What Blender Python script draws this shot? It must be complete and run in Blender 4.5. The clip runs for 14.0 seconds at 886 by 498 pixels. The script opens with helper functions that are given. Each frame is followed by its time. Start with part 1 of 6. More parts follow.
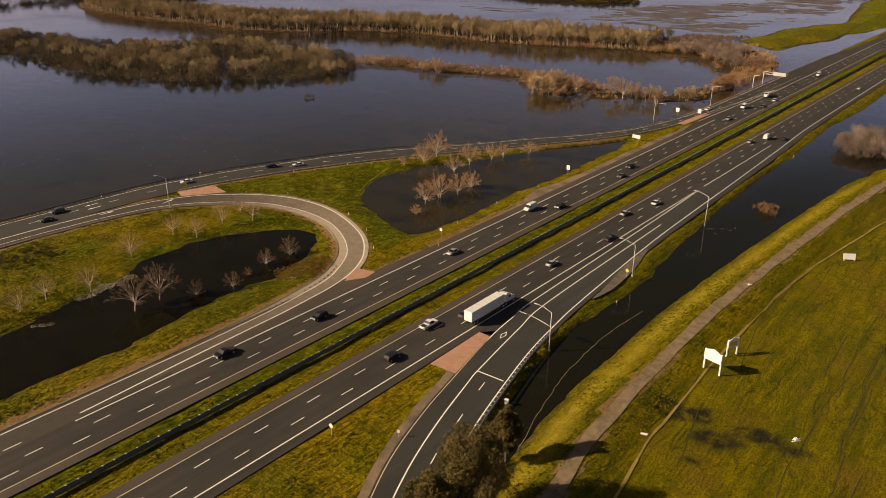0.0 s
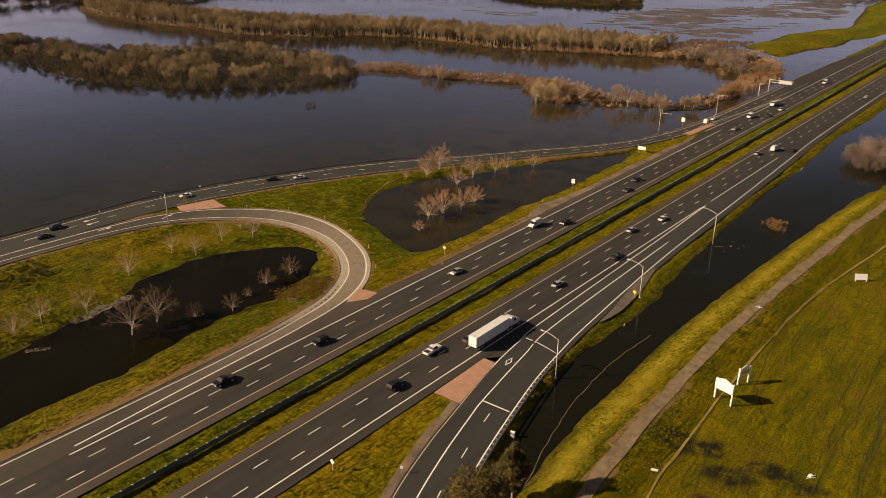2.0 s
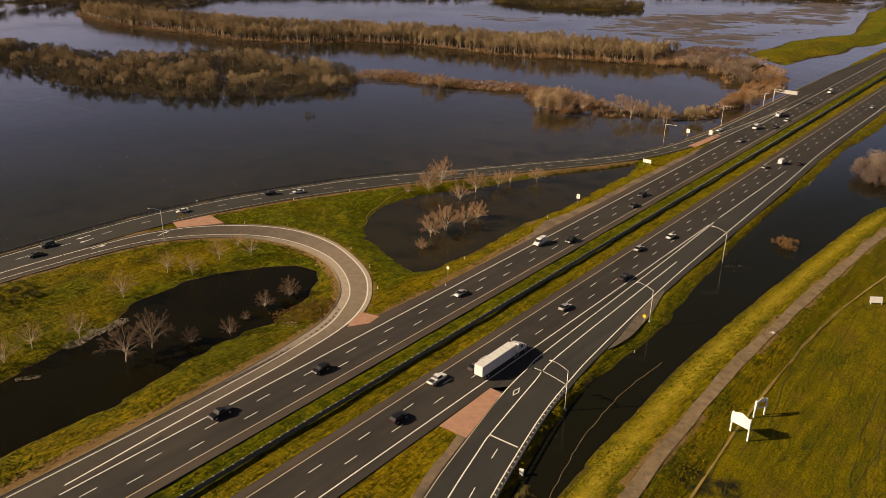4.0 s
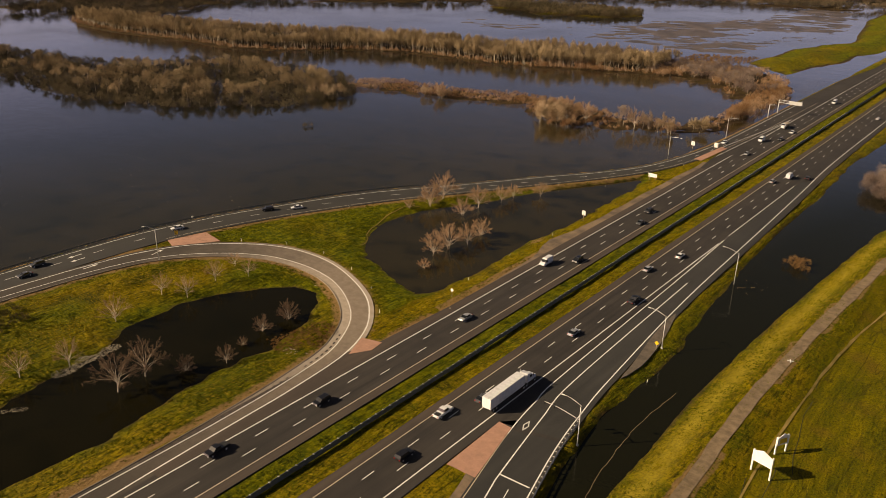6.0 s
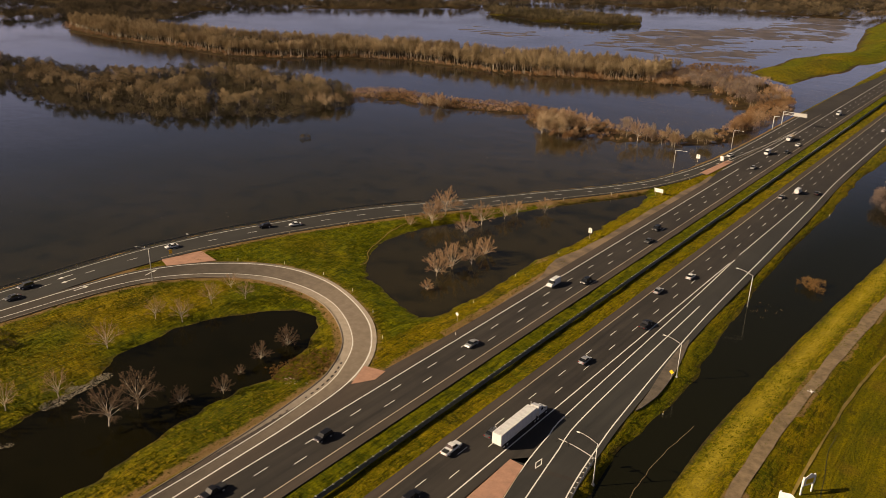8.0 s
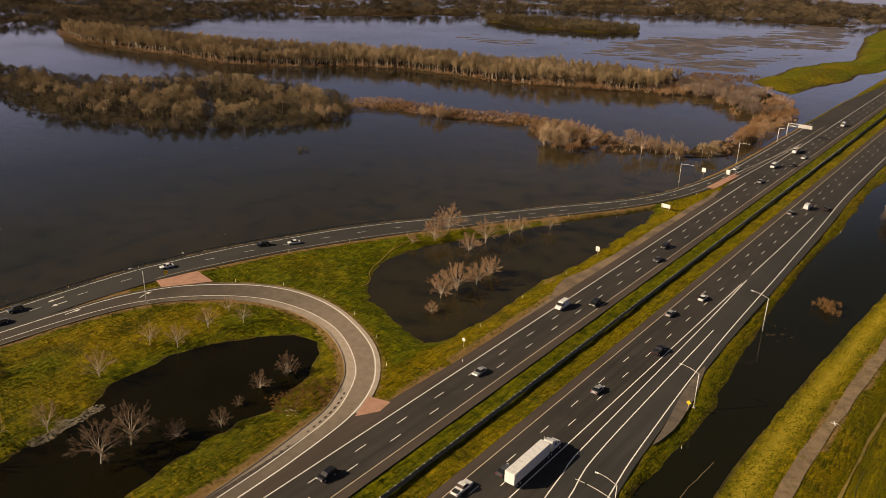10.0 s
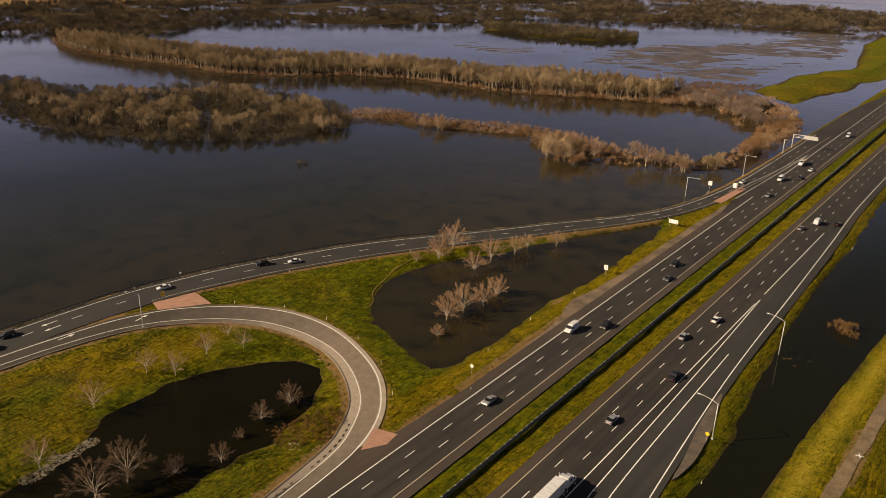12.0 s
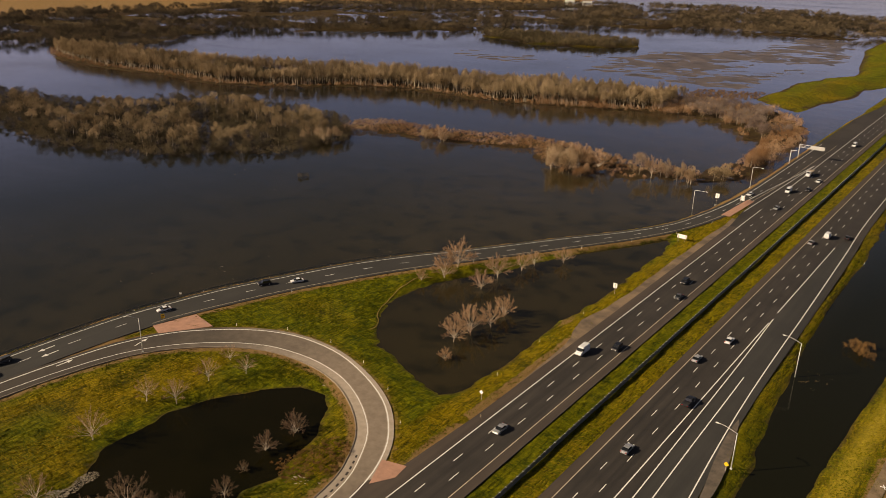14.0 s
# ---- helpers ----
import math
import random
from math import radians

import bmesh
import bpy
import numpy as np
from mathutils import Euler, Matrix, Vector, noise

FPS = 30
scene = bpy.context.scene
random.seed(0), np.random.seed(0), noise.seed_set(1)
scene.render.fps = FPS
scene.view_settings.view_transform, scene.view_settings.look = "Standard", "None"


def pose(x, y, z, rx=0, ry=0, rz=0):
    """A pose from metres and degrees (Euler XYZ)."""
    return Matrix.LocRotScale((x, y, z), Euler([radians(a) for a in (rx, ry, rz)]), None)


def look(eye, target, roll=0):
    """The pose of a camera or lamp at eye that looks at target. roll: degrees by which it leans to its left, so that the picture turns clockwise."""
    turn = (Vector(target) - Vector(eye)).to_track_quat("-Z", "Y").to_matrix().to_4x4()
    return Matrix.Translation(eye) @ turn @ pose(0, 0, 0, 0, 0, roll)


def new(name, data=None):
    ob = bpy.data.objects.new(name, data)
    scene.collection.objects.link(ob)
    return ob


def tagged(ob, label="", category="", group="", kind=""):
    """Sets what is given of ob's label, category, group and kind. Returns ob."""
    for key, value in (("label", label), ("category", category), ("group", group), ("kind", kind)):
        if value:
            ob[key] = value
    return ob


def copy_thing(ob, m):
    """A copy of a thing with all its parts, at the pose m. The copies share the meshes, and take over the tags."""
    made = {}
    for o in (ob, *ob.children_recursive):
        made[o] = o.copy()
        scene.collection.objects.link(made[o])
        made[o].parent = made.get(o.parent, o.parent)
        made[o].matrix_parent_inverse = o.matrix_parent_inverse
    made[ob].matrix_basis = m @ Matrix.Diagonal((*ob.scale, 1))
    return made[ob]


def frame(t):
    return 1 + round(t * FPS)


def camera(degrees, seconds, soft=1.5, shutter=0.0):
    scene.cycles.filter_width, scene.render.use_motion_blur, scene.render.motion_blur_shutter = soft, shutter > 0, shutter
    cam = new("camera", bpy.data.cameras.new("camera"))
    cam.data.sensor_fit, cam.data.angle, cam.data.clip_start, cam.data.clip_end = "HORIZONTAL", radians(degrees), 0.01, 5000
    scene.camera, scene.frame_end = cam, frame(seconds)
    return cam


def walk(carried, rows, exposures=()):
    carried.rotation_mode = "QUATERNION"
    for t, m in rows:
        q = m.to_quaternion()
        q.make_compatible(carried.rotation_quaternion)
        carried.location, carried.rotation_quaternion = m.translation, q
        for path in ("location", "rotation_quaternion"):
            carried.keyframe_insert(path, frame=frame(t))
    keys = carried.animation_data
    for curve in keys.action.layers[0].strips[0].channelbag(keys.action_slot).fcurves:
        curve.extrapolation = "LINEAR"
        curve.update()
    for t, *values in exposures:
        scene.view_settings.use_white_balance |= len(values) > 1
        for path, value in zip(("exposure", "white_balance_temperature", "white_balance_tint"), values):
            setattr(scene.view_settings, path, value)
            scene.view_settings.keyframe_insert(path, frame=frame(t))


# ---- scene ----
cam = camera(58.4, 14.0, 0.7)
# seconds, eye, yaw, pitch, roll
PATH = [
    (0, 119.724, -54.472, 99.934, 38.914, -22.985, 0.512),
    (1, 117.600, -52.171, 102.013, 39.006, -23.021, 0.512),
    (2, 114.883, -49.663, 103.776, 39.017, -23.013, 0.554),
    (3, 111.660, -46.987, 105.266, 38.959, -22.967, 0.628),
    (4, 108.019, -44.183, 106.526, 38.845, -22.886, 0.726),
    (5, 104.046, -41.289, 107.598, 38.686, -22.775, 0.840),
    (6, 99.830, -38.346, 108.528, 38.495, -22.640, 0.960),
    (7, 95.459, -35.393, 109.357, 38.284, -22.485, 1.077),
    (8, 91.018, -32.469, 110.128, 38.063, -22.315, 1.182),
    (9, 86.597, -29.613, 110.886, 37.847, -22.134, 1.267),
    (10, 82.282, -26.865, 111.672, 37.646, -21.948, 1.322),
    (11, 78.162, -24.264, 112.531, 37.472, -21.760, 1.339),
    (12, 74.322, -21.850, 113.506, 37.338, -21.577, 1.309),
    (13, 70.852, -19.662, 114.639, 37.255, -21.402, 1.222),
    (14, 67.839, -17.739, 115.974, 37.236, -21.241, 1.071),
]
walk(cam, [(t, pose(x, y, z, 0, 0, yaw) @ pose(0, 0, 0, 90 + pitch, 0, 0) @ pose(0, 0, 0, 0, 0, roll)) for t, x, y, z, yaw, pitch, roll in PATH],
     [(0, 0.37, 8000, 14), (7, 0.34, 7800, 14), (14, 0.29, 7500, 14)])

# ---- light ----
SUN_WAY = Vector((0.70, 0.735, -0.54)).normalized()
world = bpy.data.worlds.new("world")
scene.world = world
world.use_nodes = True
wn = world.node_tree
sky = wn.nodes.new("ShaderNodeTexSky")
sky.sky_type = "NISHITA"
sky.sun_disc = False
sky.sun_elevation = math.asin(-SUN_WAY.z)
sky.sun_rotation = math.atan2(-SUN_WAY.x, -SUN_WAY.y)
sky.air_density, sky.dust_density, sky.ozone_density = 1.0, 3.0, 0.5
tint = wn.nodes.new("ShaderNodeMix")
tint.data_type, tint.blend_type = "RGBA", "MULTIPLY"
tint.inputs[0].default_value = 1.0
tint.inputs[7].default_value = (0.97, 0.96, 1.02, 1)
wn.links.new(sky.outputs[0], tint.inputs[6])
way = wn.nodes.new("ShaderNodeTexCoord")
split = wn.nodes.new("ShaderNodeSeparateXYZ")
wn.links.new(way.outputs["Generated"], split.inputs[0])
low = wn.nodes.new("ShaderNodeMapRange")
low.interpolation_type = "SMOOTHERSTEP"
low.inputs["From Min"].default_value, low.inputs["From Max"].default_value = 0.0, 0.36
low.inputs["To Min"].default_value, low.inputs["To Max"].default_value = 1.0, 0.0
wn.links.new(split.outputs[2], low.inputs["Value"])
haze = wn.nodes.new("ShaderNodeMix")
haze.data_type, haze.blend_type = "RGBA", "MULTIPLY"
haze.inputs[7].default_value = (4.2, 3.85, 5.5, 1)
wn.links.new(low.outputs[0], haze.inputs[0])
wn.links.new(tint.outputs[2], haze.inputs[6])
wn.links.new(haze.outputs[2], wn.nodes["Background"].inputs[0])
wn.nodes["Background"].inputs[1].default_value = 0.028
sun = new("sun", bpy.data.lights.new("sun", "SUN"))
sun.data.energy, sun.data.angle, sun.data.color = 5.6, radians(0.5), (1.0, 0.86, 0.65)
sun.matrix_basis = look((0, 0, 300), Vector((0, 0, 300)) + SUN_WAY)


# ---- materials ----
class Mat:
    """A small node builder."""

    def __init__(self, name, rough=0.8, metal=0.0, spec=0.5):
        self.m = bpy.data.materials.new(name)
        self.m.use_nodes = True
        self.t = self.m.node_tree
        self.b = self.t.nodes["Principled BSDF"]
        self.b.inputs["Roughness"].default_value = rough
        self.b.inputs["Metallic"].default_value = metal
        self.b.inputs["Specular IOR Level"].default_value = spec
        self.co = self.node("ShaderNodeNewGeometry").outputs["Position"]

    def node(self, kind, **values):
        n = self.t.nodes.new(kind)
        for k, v in values.items():
            n.inputs[k].default_value = v
        return n

    def link(self, a, b):
        self.t.links.new(a, b)

    def local(self):
        self.co = self.node("ShaderNodeTexCoord").outputs["Object"]
        return self

    def noise(self, scale, detail=4.0, rough=0.6, stretch=None):
        n = self.node("ShaderNodeTexNoise", Scale=scale, Detail=detail, Roughness=rough)
        co = self.co
        if stretch:
            mp = self.node("ShaderNodeMapping", Scale=stretch)
            self.link(co, mp.inputs["Vector"])
            co = mp.outputs[0]
        self.link(co, n.inputs["Vector"])
        return n.outputs["Fac"]

    def ramp(self, fac, lo, hi):
        n = self.node("ShaderNodeMapRange", **{"From Min": lo, "From Max": hi})
        self.link(fac, n.inputs["Value"])
        return n.outputs[0]

    def mix(self, fac, a, b, mode="MIX"):
        n = self.t.nodes.new("ShaderNodeMix")
        n.data_type, n.blend_type = "RGBA", mode
        for v, i in ((fac, 0), (a, 6), (b, 7)):
            if isinstance(v, (int, float)):
                n.inputs[i].default_value = v
            elif isinstance(v, tuple):
                n.inputs[i].default_value = (*v, 1)
            else:
                self.link(v, n.inputs[i])
        return n.outputs[2]

    def math(self, op, a, b=0.0):
        n = self.t.nodes.new("ShaderNodeMath")
        n.operation = op
        for i, v in enumerate((a, b)):
            if isinstance(v, (int, float)):
                n.inputs[i].default_value = v
            else:
                self.link(v, n.inputs[i])
        return n.outputs[0]

    def attr(self, name):
        n = self.t.nodes.new("ShaderNodeAttribute")
        n.attribute_name = name
        return n.outputs["Fac"]

    def random(self):
        return self.node("ShaderNodeObjectInfo").outputs["Random"]

    def island(self):
        return self.node("ShaderNodeNewGeometry").outputs["Random Per Island"]

    def color(self, c):
        if isinstance(c, tuple):
            self.b.inputs["Base Color"].default_value = (*c, 1)
        else:
            self.link(c, self.b.inputs["Base Color"])
        return self

    def rough(self, fac, lo, hi):
        n = self.node("ShaderNodeMapRange", **{"To Min": lo, "To Max": hi})
        self.link(fac, n.inputs["Value"])
        self.link(n.outputs[0], self.b.inputs["Roughness"])
        return self

    def bump(self, fac, dist, strength=1.0):
        n = self.node("ShaderNodeBump", Strength=strength, Distance=dist)
        self.link(fac, n.inputs["Height"])
        self.link(n.outputs[0], self.b.inputs["Normal"])
        return self


def grass_material():
    m = Mat("grass", 0.9, spec=0.08)
    zone, patch, mid, fine = m.noise(0.022, 2), m.noise(0.07, 4, 0.6), m.noise(0.30, 6, 0.66), m.noise(2.2, 6, 0.75)
    rows = m.noise(0.45, 4, 0.6, (1.0, 0.10, 1.0))
    streak = m.noise(1.1, 6, 0.75, (0.55, 1.6, 1.0))
    furrow = m.noise(1.5, 5, 0.7, (1.0, 0.16, 1.0))
    green = m.mix(m.ramp(mid, 0.36, 0.66), (0.052, 0.068, 0.002), (0.155, 0.148, 0.004))
    gold = m.mix(m.ramp(mid, 0.36, 0.66), (0.150, 0.122, 0.003), (0.345, 0.245, 0.006))
    c = m.mix(m.ramp(m.math("ADD", m.math("MULTIPLY", zone, 0.5), m.math("MULTIPLY", patch, 0.5)), 0.44, 0.58), green, gold)
    c = m.mix(m.math("MULTIPLY", m.attr("gold"), m.ramp(m.math("ADD", m.math("MULTIPLY", streak, 0.5), m.math("MULTIPLY", patch, 0.5)), 0.36, 0.52)), c, m.mix(m.ramp(streak, 0.35, 0.65), (0.180, 0.132, 0.003), (0.410, 0.280, 0.007)))
    c = m.mix(m.math("MULTIPLY", m.ramp(patch, 0.54, 0.68), 0.8), c, (0.026, 0.036, 0.003))
    c = m.mix(m.math("MULTIPLY", m.ramp(streak, 0.51, 0.63), 0.70), c, (0.330, 0.215, 0.018))
    c = m.mix(m.math("MULTIPLY", m.ramp(fine, 0.52, 0.34), 0.85), c, (0.016, 0.020, 0.001))
    c = m.mix(m.math("MULTIPLY", m.ramp(furrow, 0.52, 0.38), 0.75), c, (0.020, 0.024, 0.001))
    field = m.mix(m.ramp(rows, 0.40, 0.62), (0.096, 0.092, 0.001), (0.215, 0.168, 0.002))
    field = m.mix(m.ramp(mid, 0.46, 0.70), field, (0.080, 0.084, 0.002))
    field = m.mix(m.ramp(patch, 0.53, 0.70), field, (0.185, 0.122, 0.010))
    field = m.mix(m.math("MULTIPLY", m.ramp(fine, 0.53, 0.38), 0.65), field, (0.024, 0.022, 0.002))
    lush = m.mix(m.ramp(m.math("ADD", m.math("MULTIPLY", mid, 0.5), m.math("MULTIPLY", streak, 0.5)), 0.40, 0.60), (0.034, 0.056, 0.002), (0.205, 0.198, 0.004))
    c = m.mix(m.attr("green"), c, m.mix(m.math("MULTIPLY", m.ramp(furrow, 0.54, 0.38), 0.7), lush, (0.016, 0.024, 0.001)))
    rut = m.math("ABSOLUTE", m.math("SUBTRACT", m.noise(0.11, 3, 0.5, (1.0, 0.22, 1.0)), 0.5))
    field = m.mix(m.math("MULTIPLY", m.ramp(rut, 0.010, 0.003), 0.55), field, (0.034, 0.030, 0.003))
    c = m.mix(m.attr("lush"), c, field)
    dry = m.mix(m.ramp(mid, 0.35, 0.7), (0.400, 0.310, 0.035), (0.250, 0.200, 0.016))
    dry = m.mix(m.math("MULTIPLY", m.ramp(fine, 0.52, 0.36), 0.6), dry, (0.090, 0.076, 0.010))
    c = m.mix(m.attr("dry"), c, dry)
    soil = m.mix(m.ramp(fine, 0.35, 0.7), (0.190, 0.115, 0.046), (0.300, 0.195, 0.085))
    edge = m.ramp(m.math("ADD", m.attr("dirt"), m.math("MULTIPLY", m.math("SUBTRACT", mid, 0.5), 0.9)), 0.42, 0.66)
    c = m.mix(edge, c, soil)
    mud = m.mix(m.ramp(mid, 0.4, 0.6), (0.034, 0.023, 0.013), (0.070, 0.044, 0.023))
    c = m.mix(m.attr("mud"), c, mud)
    c = m.mix(m.math("MULTIPLY", m.attr("wet"), m.ramp(mid, 0.30, 0.55)), c, (0.022, 0.020, 0.008))
    m.color(c).bump(m.math("ADD", m.math("ADD", fine, m.math("MULTIPLY", furrow, 1.4)), m.math("MULTIPLY", mid, 2.0)), 0.60, 1.0)
    return m.m


def asphalt_material(name, a, b, stain=0.5):
    m = Mat(name, 0.85, spec=0.3)
    lanes = m.noise(0.55, 4, 0.6, (1.0, 0.018, 1.0))
    big, fine = m.noise(0.05, 3), m.noise(9.0, 3, 0.8)
    c = m.mix(m.ramp(lanes, 0.3, 0.7), a, b)
    c = m.mix(m.math("MULTIPLY", m.ramp(big, 0.42, 0.62), stain), c, (a[0] * 0.5, a[1] * 0.52, a[2] * 0.55))
    c = m.mix(m.math("MULTIPLY", m.ramp(fine, 0.5, 0.8), 0.35), c, (0.075, 0.07, 0.066))
    m.color(c).rough(lanes, 0.72, 0.95).bump(fine, 0.02, 0.5)
    return m.m


def plain_material(name, a, b, scale, rough=0.8, metal=0.0, bump=0.0, spec=0.4):
    m = Mat(name, rough, metal, spec)
    n = m.noise(scale, 5, 0.65)
    m.color(m.mix(m.ramp(n, 0.32, 0.68), a, b))
    if bump:
        m.bump(n, bump)
    return m.m


def twig_material(name, a, b, c):
    """Twigs: a and b across the blades, c on the plants whose own tone is high."""
    m = Mat(name, 0.9, spec=0.08)
    col = m.mix(m.island(), a, b)
    m.color(m.mix(m.ramp(m.attr("tone"), 0.25, 1.0), col, c))
    return m.m


def water_material(name, open_water, gloss=0.36, clear=0.75):
    m = Mat(name, 0.06, spec=gloss)
    big, mid = m.noise(0.012, 4, 0.6), m.noise(0.09, 5, 0.6)
    x = m.node("ShaderNodeSeparateXYZ")
    m.link(m.co, x.inputs[0])
    silt = m.ramp(m.math("ADD", x.outputs[0], m.math("MULTIPLY", big, 160.0)), -230.0, 30.0)
    silt = m.math("MULTIPLY", silt, m.ramp(x.outputs[0], 30.0, -30.0))
    c = m.mix(silt, (0.0085, 0.0085, 0.0042), (0.0370, 0.0285, 0.0115))
    c = m.mix(m.math("MULTIPLY", m.ramp(mid, 0.48, 0.66), 0.7), c, (0.009, 0.009, 0.004))
    m.color(m.mix(0.0 if open_water else clear, c, (0.0040, 0.0037, 0.0010)))
    m.rough(m.ramp(big, 0.35, 0.7), 0.05, 0.16)
    calm = m.ramp(m.noise(0.035, 5, 0.65, (0.5, 1.4, 1.0)), 0.60, 0.40)
    ripple = m.math("ADD", m.noise(0.9, 4, 0.6), m.math("MULTIPLY", m.noise(0.16, 3), 2.0))
    if open_water:
        # gloss cut south in the east channel, ripple raised west, to dim mirrored sky
        lane = m.node("ShaderNodeMapRange", **{"From Min": -20.0, "From Max": 10.0, "To Min": 0.36, "To Max": 0.12})
        m.link(m.math("SUBTRACT", x.outputs[0], m.math("MULTIPLY", m.math("SUBTRACT", x.outputs[1], 160.0), 0.22)), lane.inputs["Value"])
        m.link(lane.outputs[0], m.b.inputs["Specular IOR Level"])
        west_ripple = m.ramp(m.math("ADD", x.outputs[0], m.math("MULTIPLY", x.outputs[1], 0.55)), 0.0, -330.0)
        ripple = m.math("MULTIPLY", ripple, m.math("ADD", m.math("MULTIPLY", calm, 0.9), m.math("ADD", m.math("MULTIPLY", west_ripple, 1.0), 0.1)))
    m.bump(ripple, 0.04 if open_water else 0.02, 0.4)
    return m.m


M_GRASS = grass_material()
M_ASPHALT = asphalt_material("asphalt", (0.021, 0.0188, 0.0172), (0.046, 0.0398, 0.0344), 0.40)
M_SHOULDER = asphalt_material("worn_concrete_asphalt", (0.175, 0.142, 0.110), (0.265, 0.220, 0.172), 0.25)
M_NEW = asphalt_material("newer_dark_asphalt", (0.025, 0.025, 0.024), (0.040, 0.039, 0.036), 0.3)


def loop_material(name, pale_a, pale_b):
    """Asphalt that wears paler towards the motorway end of the loop."""
    m = Mat(name, 0.88, spec=0.25)
    big, mid, fine = m.noise(0.09, 4), m.noise(0.5, 5), m.noise(8.0, 3, 0.8)
    x = m.node("ShaderNodeSeparateXYZ")
    m.link(m.co, x.inputs[0])
    worn = m.ramp(m.math("ADD", x.outputs[0], m.math("MULTIPLY", big, 40.0)), -112.0, -58.0)
    worn = m.math("MULTIPLY", worn, m.ramp(x.outputs[1], 22.0, 104.0))
    dark = m.mix(mid, (0.036, 0.031, 0.026), (0.062, 0.053, 0.044))
    c = m.mix(worn, dark, m.mix(m.ramp(mid, 0.35, 0.65), pale_a, pale_b))
    c = m.mix(m.math("MULTIPLY", m.ramp(fine, 0.5, 0.8), 0.3), c, (0.075, 0.066, 0.056))
    m.color(c).bump(fine, 0.02, 0.5)
    return m.m


M_LANE = loop_material("worn_brown_asphalt", (0.178, 0.142, 0.108), (0.228, 0.186, 0.144))
M_LOOP = loop_material("worn_pale_shoulder", (0.300, 0.250, 0.198), (0.370, 0.315, 0.255))
M_WATER = water_material("flood_water", True)
M_POND = water_material("pond_water", False, 0.24, 0.35)
# darker and less glossy than the water of the other pond
M_POND_DARK = water_material("deep_pond_water", False, 0.07, 0.9)
M_PAINT = plain_material("white_road_paint", (0.74, 0.73, 0.70), (0.54, 0.53, 0.50), 2.5, 0.7)
M_YELLOW = plain_material("yellow_road_paint", (0.52, 0.44, 0.33), (0.36, 0.30, 0.22), 2.5, 0.7)
M_PINK = plain_material("pink_stamped_concrete", (0.41, 0.225, 0.155), (0.29, 0.165, 0.118), 0.5, 0.85, bump=0.02)
M_GRAVEL = plain_material("gravel", (0.110, 0.080, 0.046), (0.215, 0.155, 0.094), 0.45, 0.95, bump=0.15)
M_PATH = plain_material("dry_track", (0.30, 0.205, 0.062), (0.150, 0.112, 0.014), 0.25, 0.95, bump=0.15)
M_STEEL = plain_material("galvanised_steel", (0.66, 0.65, 0.62), (0.50, 0.49, 0.47), 3.0, 0.5, 0.15)
# weathered steel, its colour darkened to stand for the beam's shaded side
M_RAIL = plain_material("weathered_guardrail", (0.13, 0.145, 0.14), (0.075, 0.085, 0.082), 1.5, 0.6, 0.3)
M_POST = plain_material("dark_timber", (0.050, 0.042, 0.034), (0.085, 0.070, 0.055), 3.0, 0.9)
M_WHITE = plain_material("white_paint", (0.80, 0.80, 0.78), (0.68, 0.68, 0.66), 1.2, 0.6)
M_SIGNYEL = plain_material("yellow_sign_paint", (0.75, 0.52, 0.03), (0.66, 0.45, 0.03), 2.0, 0.5)
M_BARK = plain_material("pale_bark", (0.70, 0.62, 0.51), (0.38, 0.31, 0.24), 1.8, 0.9, bump=0.05)
M_TWIG = twig_material("sycamore_twigs", (0.50, 0.330, 0.205), (0.26, 0.170, 0.104), (0.58, 0.43, 0.29))
M_GREYTWIG = twig_material("grey_brown_twigs", (0.235, 0.158, 0.102), (0.110, 0.075, 0.050), (0.34, 0.25, 0.17))
M_LILAC = twig_material("lilac_grey_twigs", (0.190, 0.138, 0.112), (0.085, 0.062, 0.052), (0.29, 0.225, 0.185))
M_TAN = twig_material("tan_twigs", (0.305, 0.205, 0.117), (0.144, 0.097, 0.056), (0.437, 0.328, 0.213))
M_WILLOW = twig_material("willow_twigs", (0.092, 0.073, 0.040), (0.032, 0.027, 0.016), (0.175, 0.138, 0.082))
M_POPLAR = twig_material("poplar_twigs", (0.270, 0.196, 0.110), (0.103, 0.075, 0.044), (0.425, 0.322, 0.196))
M_RUSSET = twig_material("russet_brush", (0.287, 0.159, 0.076), (0.149, 0.085, 0.044), (0.425, 0.293, 0.190))
M_FARWOOD = twig_material("far_wood", (0.072, 0.057, 0.037), (0.030, 0.025, 0.018), (0.165, 0.125, 0.078))


# ---- mesh helpers ----
def link_mesh(name, verts, faces, material, parent=None, label="", smooth=False):
    me = bpy.data.meshes.new(name)
    me.from_pydata([tuple(v) for v in verts], [], faces)
    me.update()
    if smooth:
        me.shade_smooth()
    for mt in material if isinstance(material, (list, tuple)) else [material]:
        me.materials.append(mt)
    ob = new(name, me)
    if parent:
        ob.parent = parent
    return tagged(ob, label)


def soup(name, v, f, material, parent=None, label=""):
    """A mesh from number arrays."""
    v, f = np.asarray(v, np.float32), np.asarray(f, np.int32)
    me = bpy.data.meshes.new(name)
    me.vertices.add(len(v))
    me.vertices.foreach_set("co", v.ravel())
    me.loops.add(f.size)
    me.loops.foreach_set("vertex_index", f.ravel())
    me.polygons.add(len(f))
    me.polygons.foreach_set("loop_start", np.arange(0, f.size, f.shape[1], dtype=np.int32))
    me.update(calc_edges=True)
    me.materials.append(material)
    ob = new(name, me)
    if parent:
        ob.parent = parent
    return tagged(ob, label)


